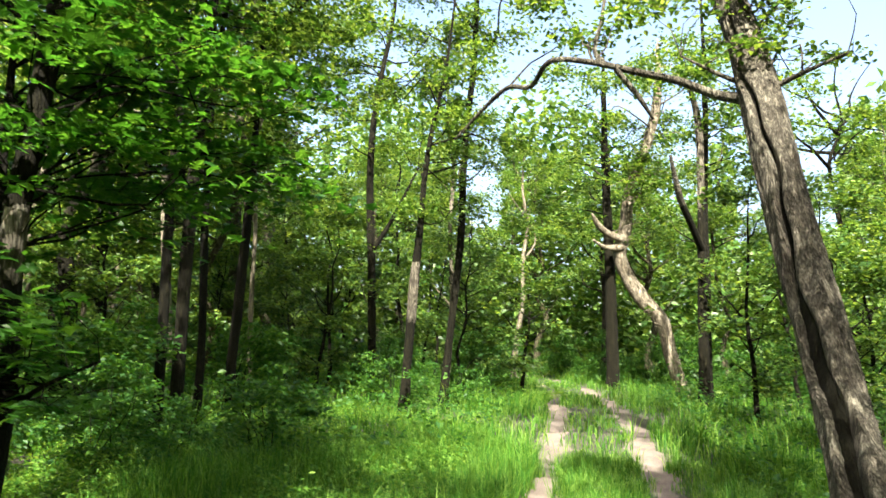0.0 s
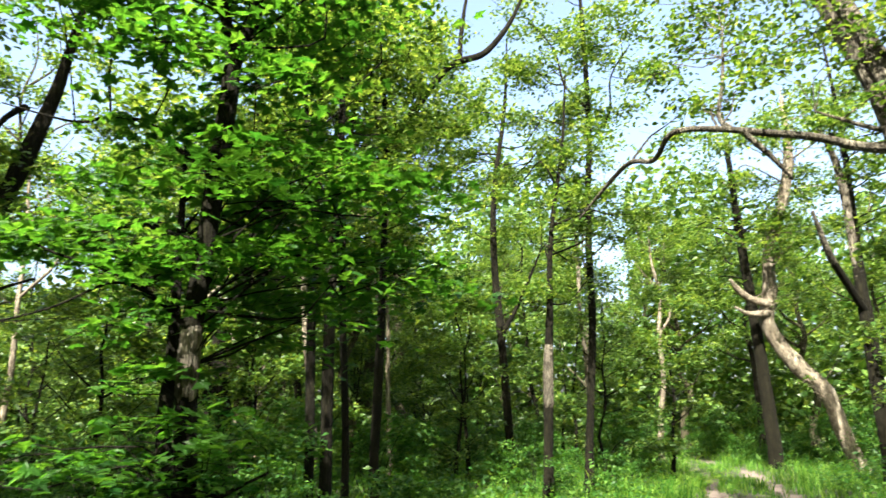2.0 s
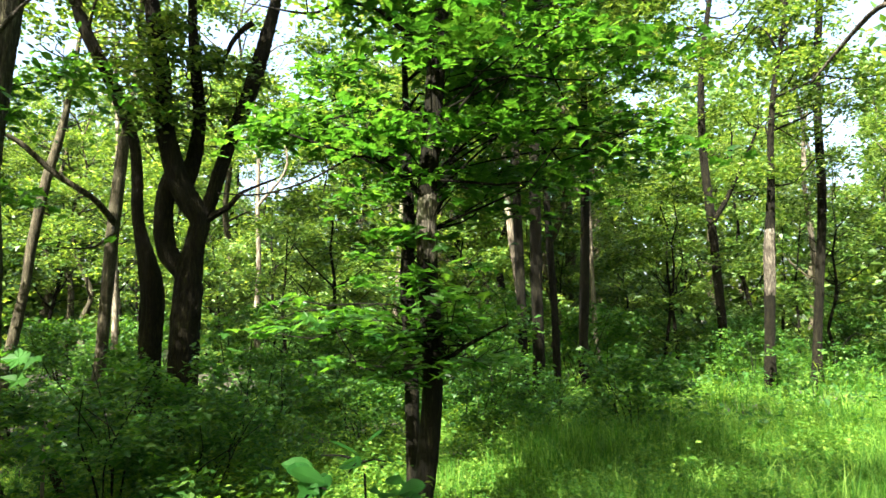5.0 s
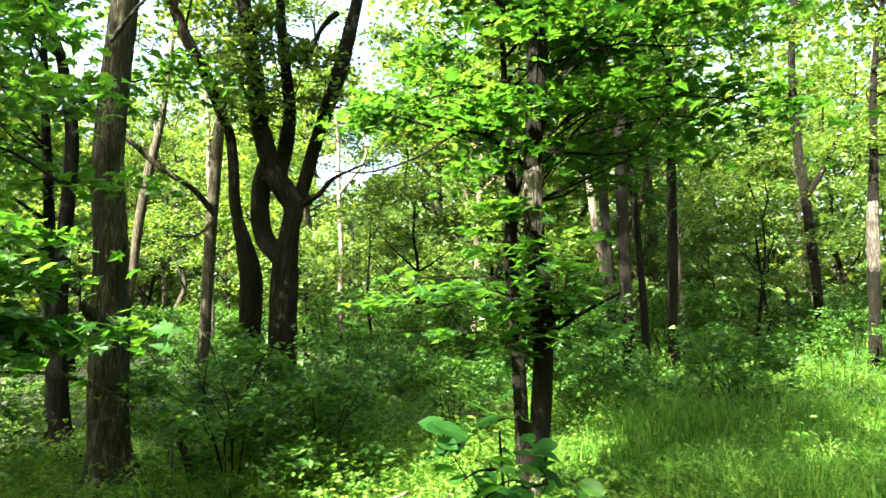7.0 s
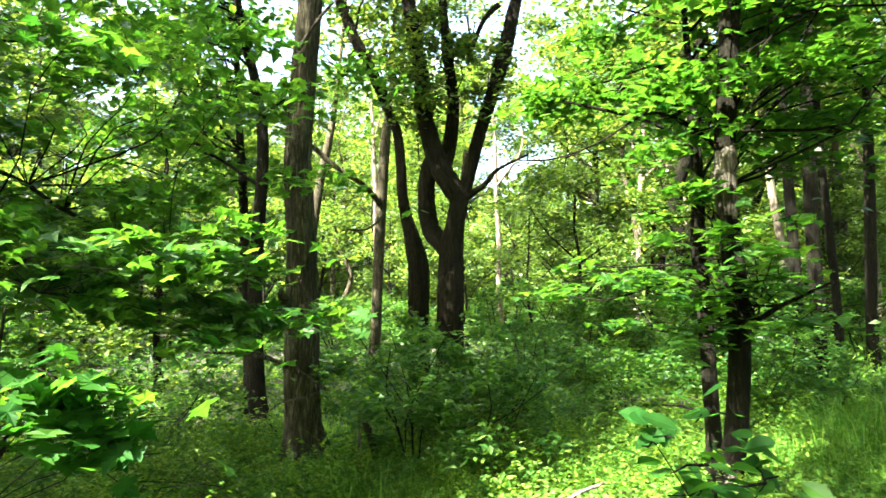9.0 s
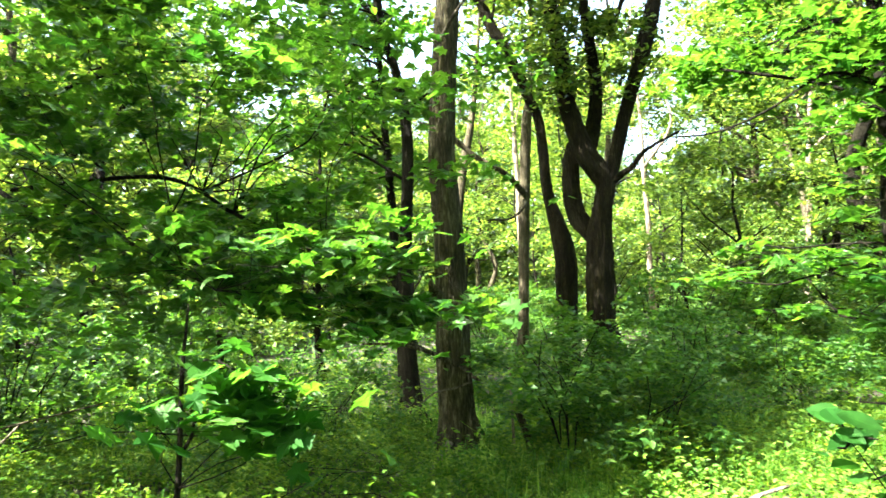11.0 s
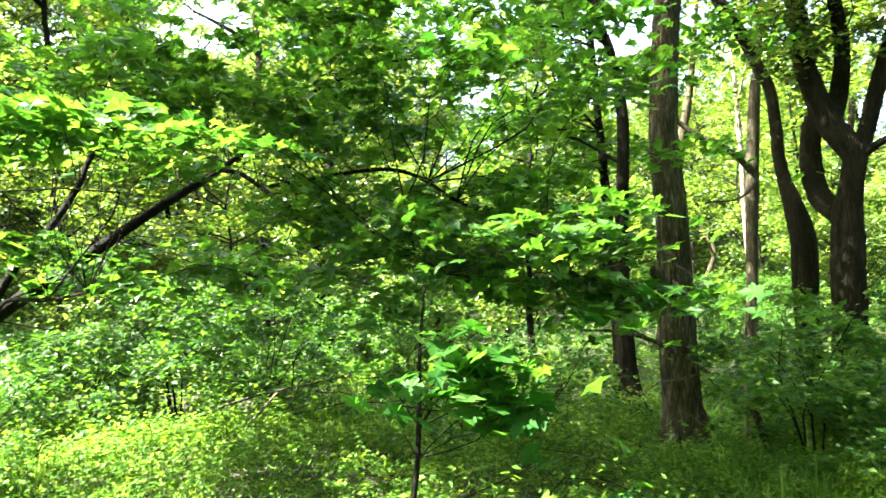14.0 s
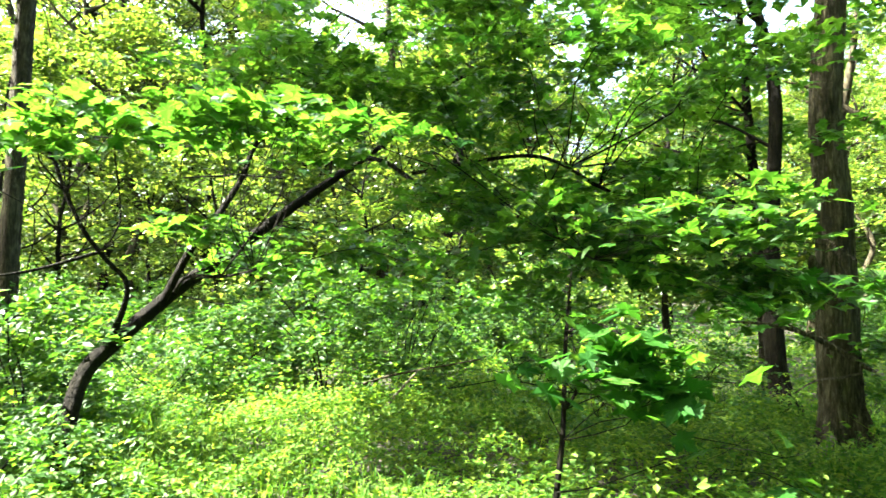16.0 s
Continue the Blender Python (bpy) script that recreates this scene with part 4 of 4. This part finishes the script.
def fallen_wood():
    stick("dead_stake", "thin pale dead stem standing upright in the undergrowth", [(-4.92, 2.86, -0.15, 0.013), (-4.92, 2.85, 0.37, 0.012), (-4.93, 2.85, 0.72, 0.006)], M_PALEBARK)
    stick("fallen_branch", "short rotten reddish branch leaning on a shrub", [(-4.97, 3.1, -0.08, 0.03), (-5.02, 3.05, 0.2, 0.036), (-5.07, 2.99, 0.37, 0.02)], M_BARK)
    stick("fallen_branch", "pale dry stick leaning in the grass", [(-2.52, 1.80, -0.05, 0.010), (-2.43, 1.93, 0.25, 0.011), (-2.33, 2.03, 0.45, 0.010), (-2.21, 2.14, 0.53, 0.006)], M_PALEBARK)
    stick("fallen_branch", "grey dead branch leaning over the herbs", [(-6.0, -0.9, -0.05, 0.014), (-6.3, -0.7, 0.2, 0.013), (-6.7, -0.45, 0.42, 0.008)], M_PALEBARK)
    stick("fallen_branch", "thin grey dead branch among the shrubs", [(-6.6, -1.5, -0.05, 0.014), (-6.5, -0.9, 0.35, 0.012), (-6.5, 0.1, 0.55, 0.006)], M_GREYBARK)
    stick("exposed_root", "bleached root at the foot of the rough-barked tree", [(-5.3, 2.5, 0.12, 0.03), (-5.28, 2.40, 0.02, 0.026), (-5.3, 2.28, -0.08, 0.014)], M_PALEBARK)


def pale_stems():
    """Thin trunks far in between the dark ones, with sunlight put into their pale bark."""
    rng = np.random.default_rng(95)
    for x, y, h, r in PALE_STEMS:
        w = rng.normal(0, 0.10, (6, 2)).cumsum(0)
        trunk = [(x, y, -0.1, r * 1.2)] + [(x + w[i, 0], y + w[i, 1], h * (i + 1) / 6, r * (1 - 0.13 * i)) for i in range(6)]
        fork = [(x + w[2, 0], y + w[2, 1], h / 2, r * 0.55), (x + w[2, 0] + rng.normal(0, 0.5), y + w[2, 1], h * 0.62, r * 0.4), (x + w[2, 0] + rng.normal(0, 0.9), y + w[2, 1], h * 0.8, r * 0.15)]
        tree("pale_stemmed_tree", "thin tree deep in the wood with sunlight painted into its pale trunk", [trunk, fork], ellipsoid(rng, 12, (x + w[4, 0], y + w[4, 1], h * 0.85), (1.3, 1.3, 1.6), 0.5), 1500, 0.13, M_PALEBARK, M_LEAF,
             int(900 + 10 * x), sides=9, step=0.25, group="thin pale trunks deep in the wood")


PALE_STEMS = [(-8.0, 14.3, 8.5, 0.075), (-10.3, 16.0, 9.0, 0.08), (-9.2, 18.8, 9.5, 0.085), (-12.9, 13.6, 9.0, 0.08), (-4.3, 15.6, 8.0, 0.06), (-7.9, 15.0, 8.5, 0.06), (2.8, 25.9, 9.0, 0.10), (0.2, 18.0, 9.0, 0.07), (-12.8, 9.2, 8.0, 0.07)]

def fern(x, y, size, seed):
    """A tuft of arching fronds, each with two rows of tapering leaflets."""
    rng = np.random.default_rng(seed)
    z0 = float(height(x, y)) - 0.01
    ob = thing("fern", (x, y, z0), "sunlit yellow-green fern beside the path", "fern")
    u = np.linspace(0.0, 1.0, 15)
    for k in range(11):
        a = k * 2 * math.pi / 11 + rng.normal(0, 0.2)
        long, rise = size * rng.uniform(0.8, 1.15), rng.uniform(0.7, 1.1)
        out = np.array((math.cos(a), math.sin(a), 0.0))
        across = np.array((-math.sin(a), math.cos(a), 0.0))
        spine = long * (u[:, None] * out * 0.8 + (rise * (u - 0.62 * u**2))[:, None] * np.array((0, 0, 1.0)))
        half = 0.20 * long * np.sin(math.pi * np.clip(u * 0.92 + 0.08, 0, 1)) ** 0.8
        verts, tris = [], []
        for i in range(14):
            for side in (-1, 1):
                n = len(verts)
                verts += [spine[i], spine[i] * 0.4 + spine[i + 1] * 0.6, spine[i] * 0.3 + spine[i + 1] * 0.7 + side * half[i] * across - np.array((0, 0, 0.12 * half[i])) + 0.25 * half[i] * out]
                tris.append((n, n + 1, n + 2))
        part("frond", mesh_from("frond", np.array(verts), np.array(tris), M_HERB), ob)
    return ob


leaning_oak()
fern(2.75, 17.4, 0.95, 401)
fern(2.35, 16.6, 0.7, 402)
pale_stems()
dead_tree()
thin_trees()
near_twin_tree()
rough_elm()
forked_oaks()
spreading_maple()
saplings()
tall_edge_tree()
fallen_wood()


# ---- the wood around ----
def wood_tree(name, label, seed, h, r, crown_from, count, size, bark, spread=0.24, clump=0.07, n=30, limbs=9):
    """A forest tree at the origin, to be copied."""
    rng = np.random.default_rng(seed)
    w = rng.normal(0, 0.022 * h, (9, 2)).cumsum(0) * 0.55 + rng.normal(0, 0.010 * h, (9, 2))
    trunk = [(0, 0, -0.15, r * 1.2)] + [(w[i, 0], w[i, 1], h * (i + 1) / 9, r * (1 - 0.1 * (i + 1))) for i in range(9)]
    stems = [trunk]
    zs = [p[2] for p in trunk]
    for _ in range(limbs):
        z = rng.uniform(max(0.12, crown_from * 0.75), 0.82) * h
        a, k = rng.uniform(0, 6.28), rng.uniform(0.12, 0.26) * h
        x0, y0 = np.interp(z, zs, [p[0] for p in trunk]), np.interp(z, zs, [p[1] for p in trunk])
        r1 = r * rng.uniform(0.28, 0.5)
        line, at, rise = [(x0, y0, z, r1)], np.array((x0, y0, z)), rng.uniform(0.25, 0.7)
        for u in (0.2, 0.4, 0.6, 0.8, 1.0):
            # the limbs wander and turn upwards, as oak limbs do
            a, rise = a + rng.normal(0, 0.45), rise + rng.uniform(-0.25, 0.5)
            at = at + k / 5 * np.array((math.cos(a), math.sin(a), rise))
            line.append((*at, r1 * (1 - 0.85 * u)))
        stems.append(line)
    mid = (crown_from + 1.0) / 2
    clumps = ellipsoid(rng, n, (w[5, 0], w[5, 1], mid * h), (spread * h, spread * h, (1.02 - crown_from) / 2 * h), clump * h)
    return tree(name, label, stems, clumps, count, size, bark, M_LEAF, seed, PLAIN, 10, 0.05, 0.4, step=0.3, r0=0.026 if h > 8 else 0.014)


def shrub(name, label, seed, h, wide, count, size, mat=None):
    rng = np.random.default_rng(seed)
    stems = []
    for _ in range(6):
        a, k = rng.uniform(0, 6.28), rng.uniform(0.3, 0.8) * wide
        u, w = rng.normal(0, 0.12, 2) * wide
        stems.append([(0.12 * u, 0.12 * w, -0.08, 0.010), (0.25 * k * math.cos(a) + u, 0.25 * k * math.sin(a) + w, 0.3 * h, 0.007), (0.6 * k * math.cos(a) - 0.5 * u, 0.6 * k * math.sin(a) + 0.6 * w, 0.55 * h, 0.005), (k * math.cos(a + 0.3), k * math.sin(a + 0.3), h * rng.uniform(0.7, 1.0), 0.004)])
    clumps = ellipsoid(rng, 34, (0, 0, 0.48 * h), (wide, wide, 0.5 * h), 0.24 * wide, 0.2)
    ob = thing(name, (0, 0, 0), label, "shrub")
    for s in stems:
        part("stem", stem_mesh("stem", s, M_SHADEBARK, (0, 0, 0), 6, 0.2, 0.0), ob)
    part("foliage", leaves_mesh("foliage", rng, scatter(rng, clumps, count, 0.5), size, mat or M_UNDER, (0, 0, 0), PLAIN, 0.5), ob)["kind"] = "stuff"
    return ob


def off_path(x, y):
    return abs(x - float(path_x(y)))


def plant(protos, spots, group, rng, low=0.85, high=1.2):
    """The prototypes go to the first spots, copies of them to the rest."""
    for n, (x, y) in enumerate(spots):
        s = rng.uniform(low, high)
        m = pose(x, y, float(height(x, y)), rng.normal(0, 2), rng.normal(0, 2), rng.uniform(0, 360)) @ Matrix.Diagonal((s, s, s * rng.uniform(0.92, 1.1), 1))
        if n < len(protos):
            protos[n].matrix_basis = m
            tagged(protos[n], group=group)
        else:
            tagged(copy_thing(protos[n % len(protos)], Matrix.Identity(4)), group=group).matrix_basis = m


def spots_in(rng, count, az, dist, apart, taken, clear=1.6):
    """Random places in a sector (degrees to the left of +y, metres), kept apart from one another and off the path."""
    out = []
    for _ in range(count * 40):
        if len(out) == count:
            break
        a, d = radians(rng.uniform(*az)), math.sqrt(rng.uniform(dist[0] ** 2, dist[1] ** 2))
        x, y = -math.sin(a) * d, math.cos(a) * d
        sight = abs(x - 0.357 * y) > 0.9 + 0.02 * y or y > 21.5 or y < 0
        if sight and off_path(x, y) > clear and all(math.hypot(x - u, y - v) > apart for u, v in out + taken):
            out.append((x, y))
    return out


GLADES = [(0.6, 8.9), (2.4, 10.3), (3.4, 9.2), (1.3, 15.0), (-5.2, -1.2), (-4.6, -0.8), (-8.5, -0.2), (-8.3, 3.1), (-5.6, 1.9), (5.5, 26.2), (-1.1, 16.0), (-10, -2), (-10.5, 1.5), (-12, 4), (-9.5, 6), (-13, -4), (-14, 0), (-4.4, 0.9)]


def over_glade(x, y, reach=2.3):
    """Whether a tall tree here would stand in the sun of one of the sunny spots on the ground."""
    d = SUN_TO / SUN_TO.z
    return any(math.hypot(x - u - d.x * z, y - v - d.y * z) < reach for u, v in GLADES for z in (5, 7, 9, 11, 13))


# where the canopy is open and the sky comes down between the crowns, in degrees to the left of +y
OPENINGS = [(37.5, 45), (-31, -24), (-5, -1), (72, 77)]


def in_opening(x, y):
    a = math.degrees(math.atan2(-x, y))
    return any(lo < a < hi for lo, hi in OPENINGS)


def wood():
    rng = np.random.default_rng(101)
    stood = [(3.5, 5.6), (8, 22.1), (-0.7, 13.7), (-1.7, 17.9), (0.1, 15.3), (-3.8, 9.4), (-3.6, 11.5), (-5, 12.4), (-2.2, 3.3), (-5.4, 2.7), (-7.2, 3.2), (-7, 5.9), (-8, 6.1), (-9, 6.2), (-11.6, 6.4)]
    tall = [wood_tree("forest_tree", lab, 110 + i, h, r, cf, 8800, 0.15, bark) for i, (lab, h, r, cf, bark) in enumerate([
        ("tall dark-trunked forest tree with a loose crown", 13.5, 0.15, 0.30, M_SHADEBARK), ("tall grey-brown forest tree with a high crown", 14.5, 0.19, 0.38, M_BARK),
        ("slim forest tree leafy from low down", 11.0, 0.11, 0.16, M_SHADEBARK), ("grey-trunked forest tree with a ragged crown", 12.5, 0.13, 0.28, M_GREYBARK),
        ("brown-barked forest tree with a broad crown", 13.0, 0.20, 0.25, M_BARK)])]
    spots = spots_in(rng, 70, (-40, 107), (13.5, 44), 2.3, stood)
    plant(tall, [p for p in spots if not over_glade(*p) and not in_opening(*p)] + spots_in(rng, 9, (107, 128), (25, 44), 3.0, spots), "trees of the surrounding wood", rng)
    young = [wood_tree("understorey_tree", lab, 130 + i, h, 0.05, 0.10, 3600, 0.115, M_SHADEBARK, 0.30, 0.10, 24) for i, (lab, h) in enumerate([
        ("thin young tree leafy almost to the ground", 4.6), ("young understorey tree with a bushy crown", 5.6), ("low leafy young tree in shade", 3.6)])]
    plant([copy_thing(p, Matrix.Identity(4)) for p in young], [(-12.8, -3.9), (-13.4, -1.4), (-10.6, 1.9), (-11.4, -6.0), (-12.2, -7.4), (-12.4, 0.4), (-10.5, 3.4)], "young trees of the understorey", rng)
    plant(young, spots_in(rng, 66, (-40, 125), (9.8, 26), 1.5, stood), "young trees of the understorey", rng)
    # unseen trees added behind and above the walker, which shade the clearing
    behind = [(10.5, -4.0), (13.5, 3.0), (17, -5), (12, 11), (8.6, -2.2), (10.2, 4.6)]
    behind += spots_in(np.random.default_rng(103), 46, (128, 312), (8, 38), 2.4, behind + [(-2.0, -5.6), (-5.6, -4.3), (-7.8, -5.0), (1.5, -4.7), (5.1, -4.8), (6.4, -1.6)], 2.0)
    thick = [wood_tree("forest_tree", lab, 125 + i, h, r, cf, 11000, 0.17, bark) for i, (lab, h, r, cf, bark) in enumerate([
        ("unseen tall dark-trunked forest tree with a thick crown added for shade", 13.5, 0.16, 0.32, M_SHADEBARK), ("unseen tall grey-brown forest tree with a thick high crown added for shade", 14.5, 0.19, 0.40, M_BARK), ("unseen brown-barked forest tree with a thick broad crown added for shade", 13.0, 0.20, 0.28, M_BARK)])]
    plant(thick, [p for p in behind if not over_glade(*p, 3.3)], "trees of the surrounding wood", rng)
    # more unseen trees, set where their crowns block the sun from chosen spots
    high = wood_tree("unseen_crown_tree", "unseen tall tree added for shade, its crown far above the path", 118, 14.0, 0.16, 0.52, 9000, 0.17, M_SHADEBARK, 0.21, 0.06, 26)
    high.matrix_basis = pose(1.5, -4.7, -0.1, 0, 0, 250)
    slim = wood_tree("unseen_shade_tree", "unseen tall slim tree added for shade, with a narrow leafy crown", 119, 12.5, 0.13, 0.38, 6000, 0.15, M_SHADEBARK, 0.10, 0.06, 28)
    slim.matrix_basis = pose(-2.0, -5.6, -0.1, 0, 0, 40)
    for x, y, turn in ((-5.6, -4.3, 280), (-7.8, -5.0, 90)):
        copy_thing(slim, Matrix.Identity(4)).matrix_basis = pose(x, y, -0.1, 0, 0, turn)
    for k, x, y, turn in ((0, 5.1, -4.8, 20), (1, 6.4, -1.6, 200)):
        copy_thing(thick[k], Matrix.Identity(4)).matrix_basis = pose(x, y, -0.1, 0, 0, turn)
    more = np.random.default_rng(102)
    plant([copy_thing(tall[i], Matrix.Identity(4)) for i in (0, 3)], [p for p in spots_in(more, 12, (84, 118), (17, 30), 2.0, spots) if not over_glade(*p) and not in_opening(*p)], "trees of the surrounding wood", more)


def shrubs():
    rng = np.random.default_rng(151)
    protos = [shrub("leafy_shrub", lab, 160 + i, h, w, 3000, s) for i, (lab, h, w, s) in enumerate([
        ("rounded leafy shrub in the undergrowth", 1.2, 0.9, 0.075), ("low spreading green shrub with small leaves", 0.8, 1.0, 0.065), ("loose shrub with small leaves", 1.5, 1.0, 0.075), ("dense dark-green shrub under the trees", 1.5, 0.8, 0.07)])]
    near = [(-4.3, 3.7), (-4.9, 4.6), (-6.2, 4.2), (-5.6, 5.6), (-4.6, 6.2), (-6.4, 1.2), (-7.4, -0.4), (-8.2, 0.9), (-7.6, -2.2), (-6.2, -3.4), (-5.2, -3.2), (-3.2, 6.6), (-2.0, 8.0), (-4.6, 8.0), (-6.6, 7.4), (-8.6, 4.8), (-5.3, -3.6), (-6.9, -2.8), (-7.6, -1.4), (-8.6, -0.6), (-9, -3), (-6.9, 2.0), (-4.7, 3.2), (-5.2, 3.9), (-2.9, 7.4)]
    plant(protos, near, "shrubs of the undergrowth", rng, 0.7, 1.0)
    foot = np.random.default_rng(152)
    plant([copy_thing(protos[1], Matrix.Identity(4))], [(-4.05, -2.35), (-4.5, -2.95), (-3.5, -2.6)], "shrubs of the undergrowth", foot, 0.65, 0.85)
    plant([copy_thing(p, Matrix.Identity(4)) for p in protos], [(4.6, 29.5), (3.2, 31), (6.2, 28.5), (5.4, 31.5), (2.2, 28), (7.8, 30), (8.6, 25), (2.2, 24.5), (1.4, 20.5), (6.6, 25.8), (10.2, 20)], "shrubs of the undergrowth", rng, 1.0, 1.6)
    plant([copy_thing(p, Matrix.Identity(4)) for p in protos], spots_in(rng, 85, (-40, 125), (9, 27), 1.3, [], 2.7), "shrubs of the undergrowth", rng, 0.8, 1.5)


wood()
shrubs()


# ---- ground cover ----
def blades(name, label, seed, count, dist, az, tall, wide, keep):
    """Bent grass blades, three corners to a half."""
    rng = np.random.default_rng(seed)
    a = np.radians(rng.uniform(*az, count))
    d = np.sqrt(rng.uniform(dist[0] ** 2, dist[1] ** 2, count))
    x, y = -np.sin(a) * d, np.cos(a) * d
    # two blades in three belong to a tuft and lean out of it
    home = rng.integers(0, max(1, count // 16), count)
    loose = rng.uniform(0, 1, count) < 0.35
    ox, oy = rng.normal(0, 0.045, count) * (1 + 0.05 * d), rng.normal(0, 0.045, count) * (1 + 0.05 * d)
    x, y = np.where(loose, x, x[home] + ox), np.where(loose, y, y[home] + oy)
    out = np.where(loose, rng.uniform(0, 6.28, count), np.arctan2(oy, ox) + rng.normal(0, 0.5, count))
    grown = np.where(loose, 0.8, rng.uniform(0.55, 1.45, count)[home])
    patch = np.sin(1.1 * x + 0.7) * np.sin(0.9 * y + 0.4 * x) + 0.5 * np.sin(2.7 * x - 1.9 * y)
    ok = keep(x, y) & (rng.uniform(-1.2, 1.2, count) < patch + 0.35 + 1.2 * (np.abs(x - path_x(y)) < 0.5))
    x, y, patch, out, grown = x[ok], y[ok], patch[ok], out[ok], grown[ok]
    n = len(x)
    h = tall * rng.uniform(0.5, 1.2, n) * (1 + 0.4 * patch) * grown
    mid = np.abs(x - path_x(y)) < 0.5
    h = np.where(mid, h * 0.55, h)
    w = wide * rng.uniform(0.6, 1.4, n)
    lean = rng.uniform(0.25, 1.0, n) * h
    dx, dy = np.cos(out), np.sin(out)
    z = height(x, y) - 0.02
    root = np.stack([x, y, z], -1)
    across = np.stack([-dy, dx, 0 * x], -1) * w[:, None] / 2
    bend = root + np.stack([dx * lean * 0.3, dy * lean * 0.3, h * 0.62], -1)
    tip = root + np.stack([dx * lean, dy * lean, h * rng.uniform(0.62, 0.95, n)], -1)
    v = np.stack([root - across, root + across, bend + across * 0.8, bend - across * 0.8, tip], 1).reshape(-1, 3)
    f = (np.arange(n) * 5)[:, None, None] + np.array([(0, 1, 2), (0, 2, 3), (3, 2, 4)])[None]
    tagged(new(name, mesh_from(name, v, f.reshape(-1, 3), M_GRASS)), label, "grass", kind="stuff")


def bare(x, y):
    k = np.abs(np.abs(x - path_x(y)) - 0.7)
    return k > 0.19 + 0.06 * np.sin(2.1 * y) + 0.06 * np.sin(5.3 * y + 2 * x) + 0.05 * np.sin(13 * y - 9 * x)


def herbs(name, label, seed, count, dist, az, tall, size, keep, mat):
    """Low leafy plants: leaves at uneven heights over the ground."""
    rng = np.random.default_rng(seed)
    a = np.radians(rng.uniform(*az, count))
    d = np.sqrt(rng.uniform(dist[0] ** 2, dist[1] ** 2, count))
    x, y = -np.sin(a) * d, np.cos(a) * d
    lump = 0.5 + 0.5 * np.sin(1.7 * x + 0.6 * y) * np.sin(1.4 * y - 0.5 * x) + 0.25 * np.sin(4.1 * x + 3.3 * y)
    lump = lump + 0.35 * np.sin(8.7 * x + 6.1 * y) * np.sin(7.9 * y - 5.3 * x + 1)
    ok = keep(x, y)
    x, y, lump = x[ok], y[ok], lump[ok]
    z = height(x, y) + 0.03 + tall * np.clip(lump, 0.12, 1.3) * rng.uniform(0.1, 1.0, len(x)) ** 0.6 * np.where(rng.uniform(0, 1, len(x)) < 0.12, 1.6, 0.9)
    me = leaves_mesh(name, rng, np.stack([x, y, z], -1), size, mat, (0, 0, 0), PLAIN, 0.45)
    tagged(new(name, me), label, "undergrowth", kind="stuff")


def verge(x, y):
    return np.abs(x - path_x(y)) > 1.6


blades("grass", "long bright green meadow grass beside the path", 201, 130000, (2.2, 10), (-42, 24), 0.33, 0.0065, bare)
blades("grass", "soft fine grass in the clearing", 208, 45000, (2.2, 10), (24, 62), 0.20, 0.006, bare)
blades("grass", "long grass farther along the path", 202, 110000, (9, 34), (-30, 36), 0.42, 0.014, bare)
blades("grass", "thin grass in the shade of the maple", 203, 24000, (2.0, 9), (58, 128), 0.26, 0.008, bare)
blades("grass", "short trodden grass along the path", 209, 34000, (0.15, 2.3), (0, 360), 0.16, 0.006, bare)
blades("grass", "long grass under the trees along the path", 210, 120000, (2.2, 12), (128, 318), 0.30, 0.010, bare)
herbs("undergrowth", "low leafy plants along the path under the trees", 211, 60000, (2.6, 14), (128, 318), 0.30, 0.06, verge, M_HERB)
herbs("undergrowth", "low leafy plants covering the forest floor", 204, 70000, (6, 13), (14, 128), 0.36, 0.055, verge, M_HERB)
herbs("undergrowth", "thick bright green herbs at the edge of the clearing", 207, 150000, (1.9, 7.5), (12, 130), 0.30, 0.042, verge, M_HERB)
herbs("undergrowth", "small-leaved plants among the long grass", 206, 70000, (3.0, 13), (-38, 16), 0.32, 0.045, verge, M_HERB)
herbs("undergrowth", "knee-high leafy plants under the trees", 205, 50000, (8, 26), (-40, 128), 0.75, 0.11, verge, M_UNDER)


def far_woods():
    """The closed wood in the distance, all round: denser towards the ground."""
    rng = np.random.default_rng(211)
    n, rest = 190000, 45000
    a = np.r_[np.radians(rng.uniform(40, 225, n)), np.radians(rng.uniform(225, 400, rest))]
    d = rng.uniform(38, 62, n + rest)
    z = 15.5 * rng.uniform(0, 1, n + rest) ** 1.5 * (1 + 0.18 * np.sin(9 * a) + 0.1 * np.sin(23 * a + 1))
    left = (np.degrees(a) - 90 + 180) % 360 - 180
    for lo, hi in OPENINGS:
        z = z * np.where((left > lo) & (left < hi), 0.5, 1.0)
    me = leaves_mesh("far_woods", rng, np.stack([np.cos(a) * d, np.sin(a) * d, z], -1), 0.62, M_LEAF, (0, 0, 0), PLAIN, 0.9)
    tagged(new("far_woods", me), "dense green wood in the distance", "woods", kind="stuff")


far_woods()
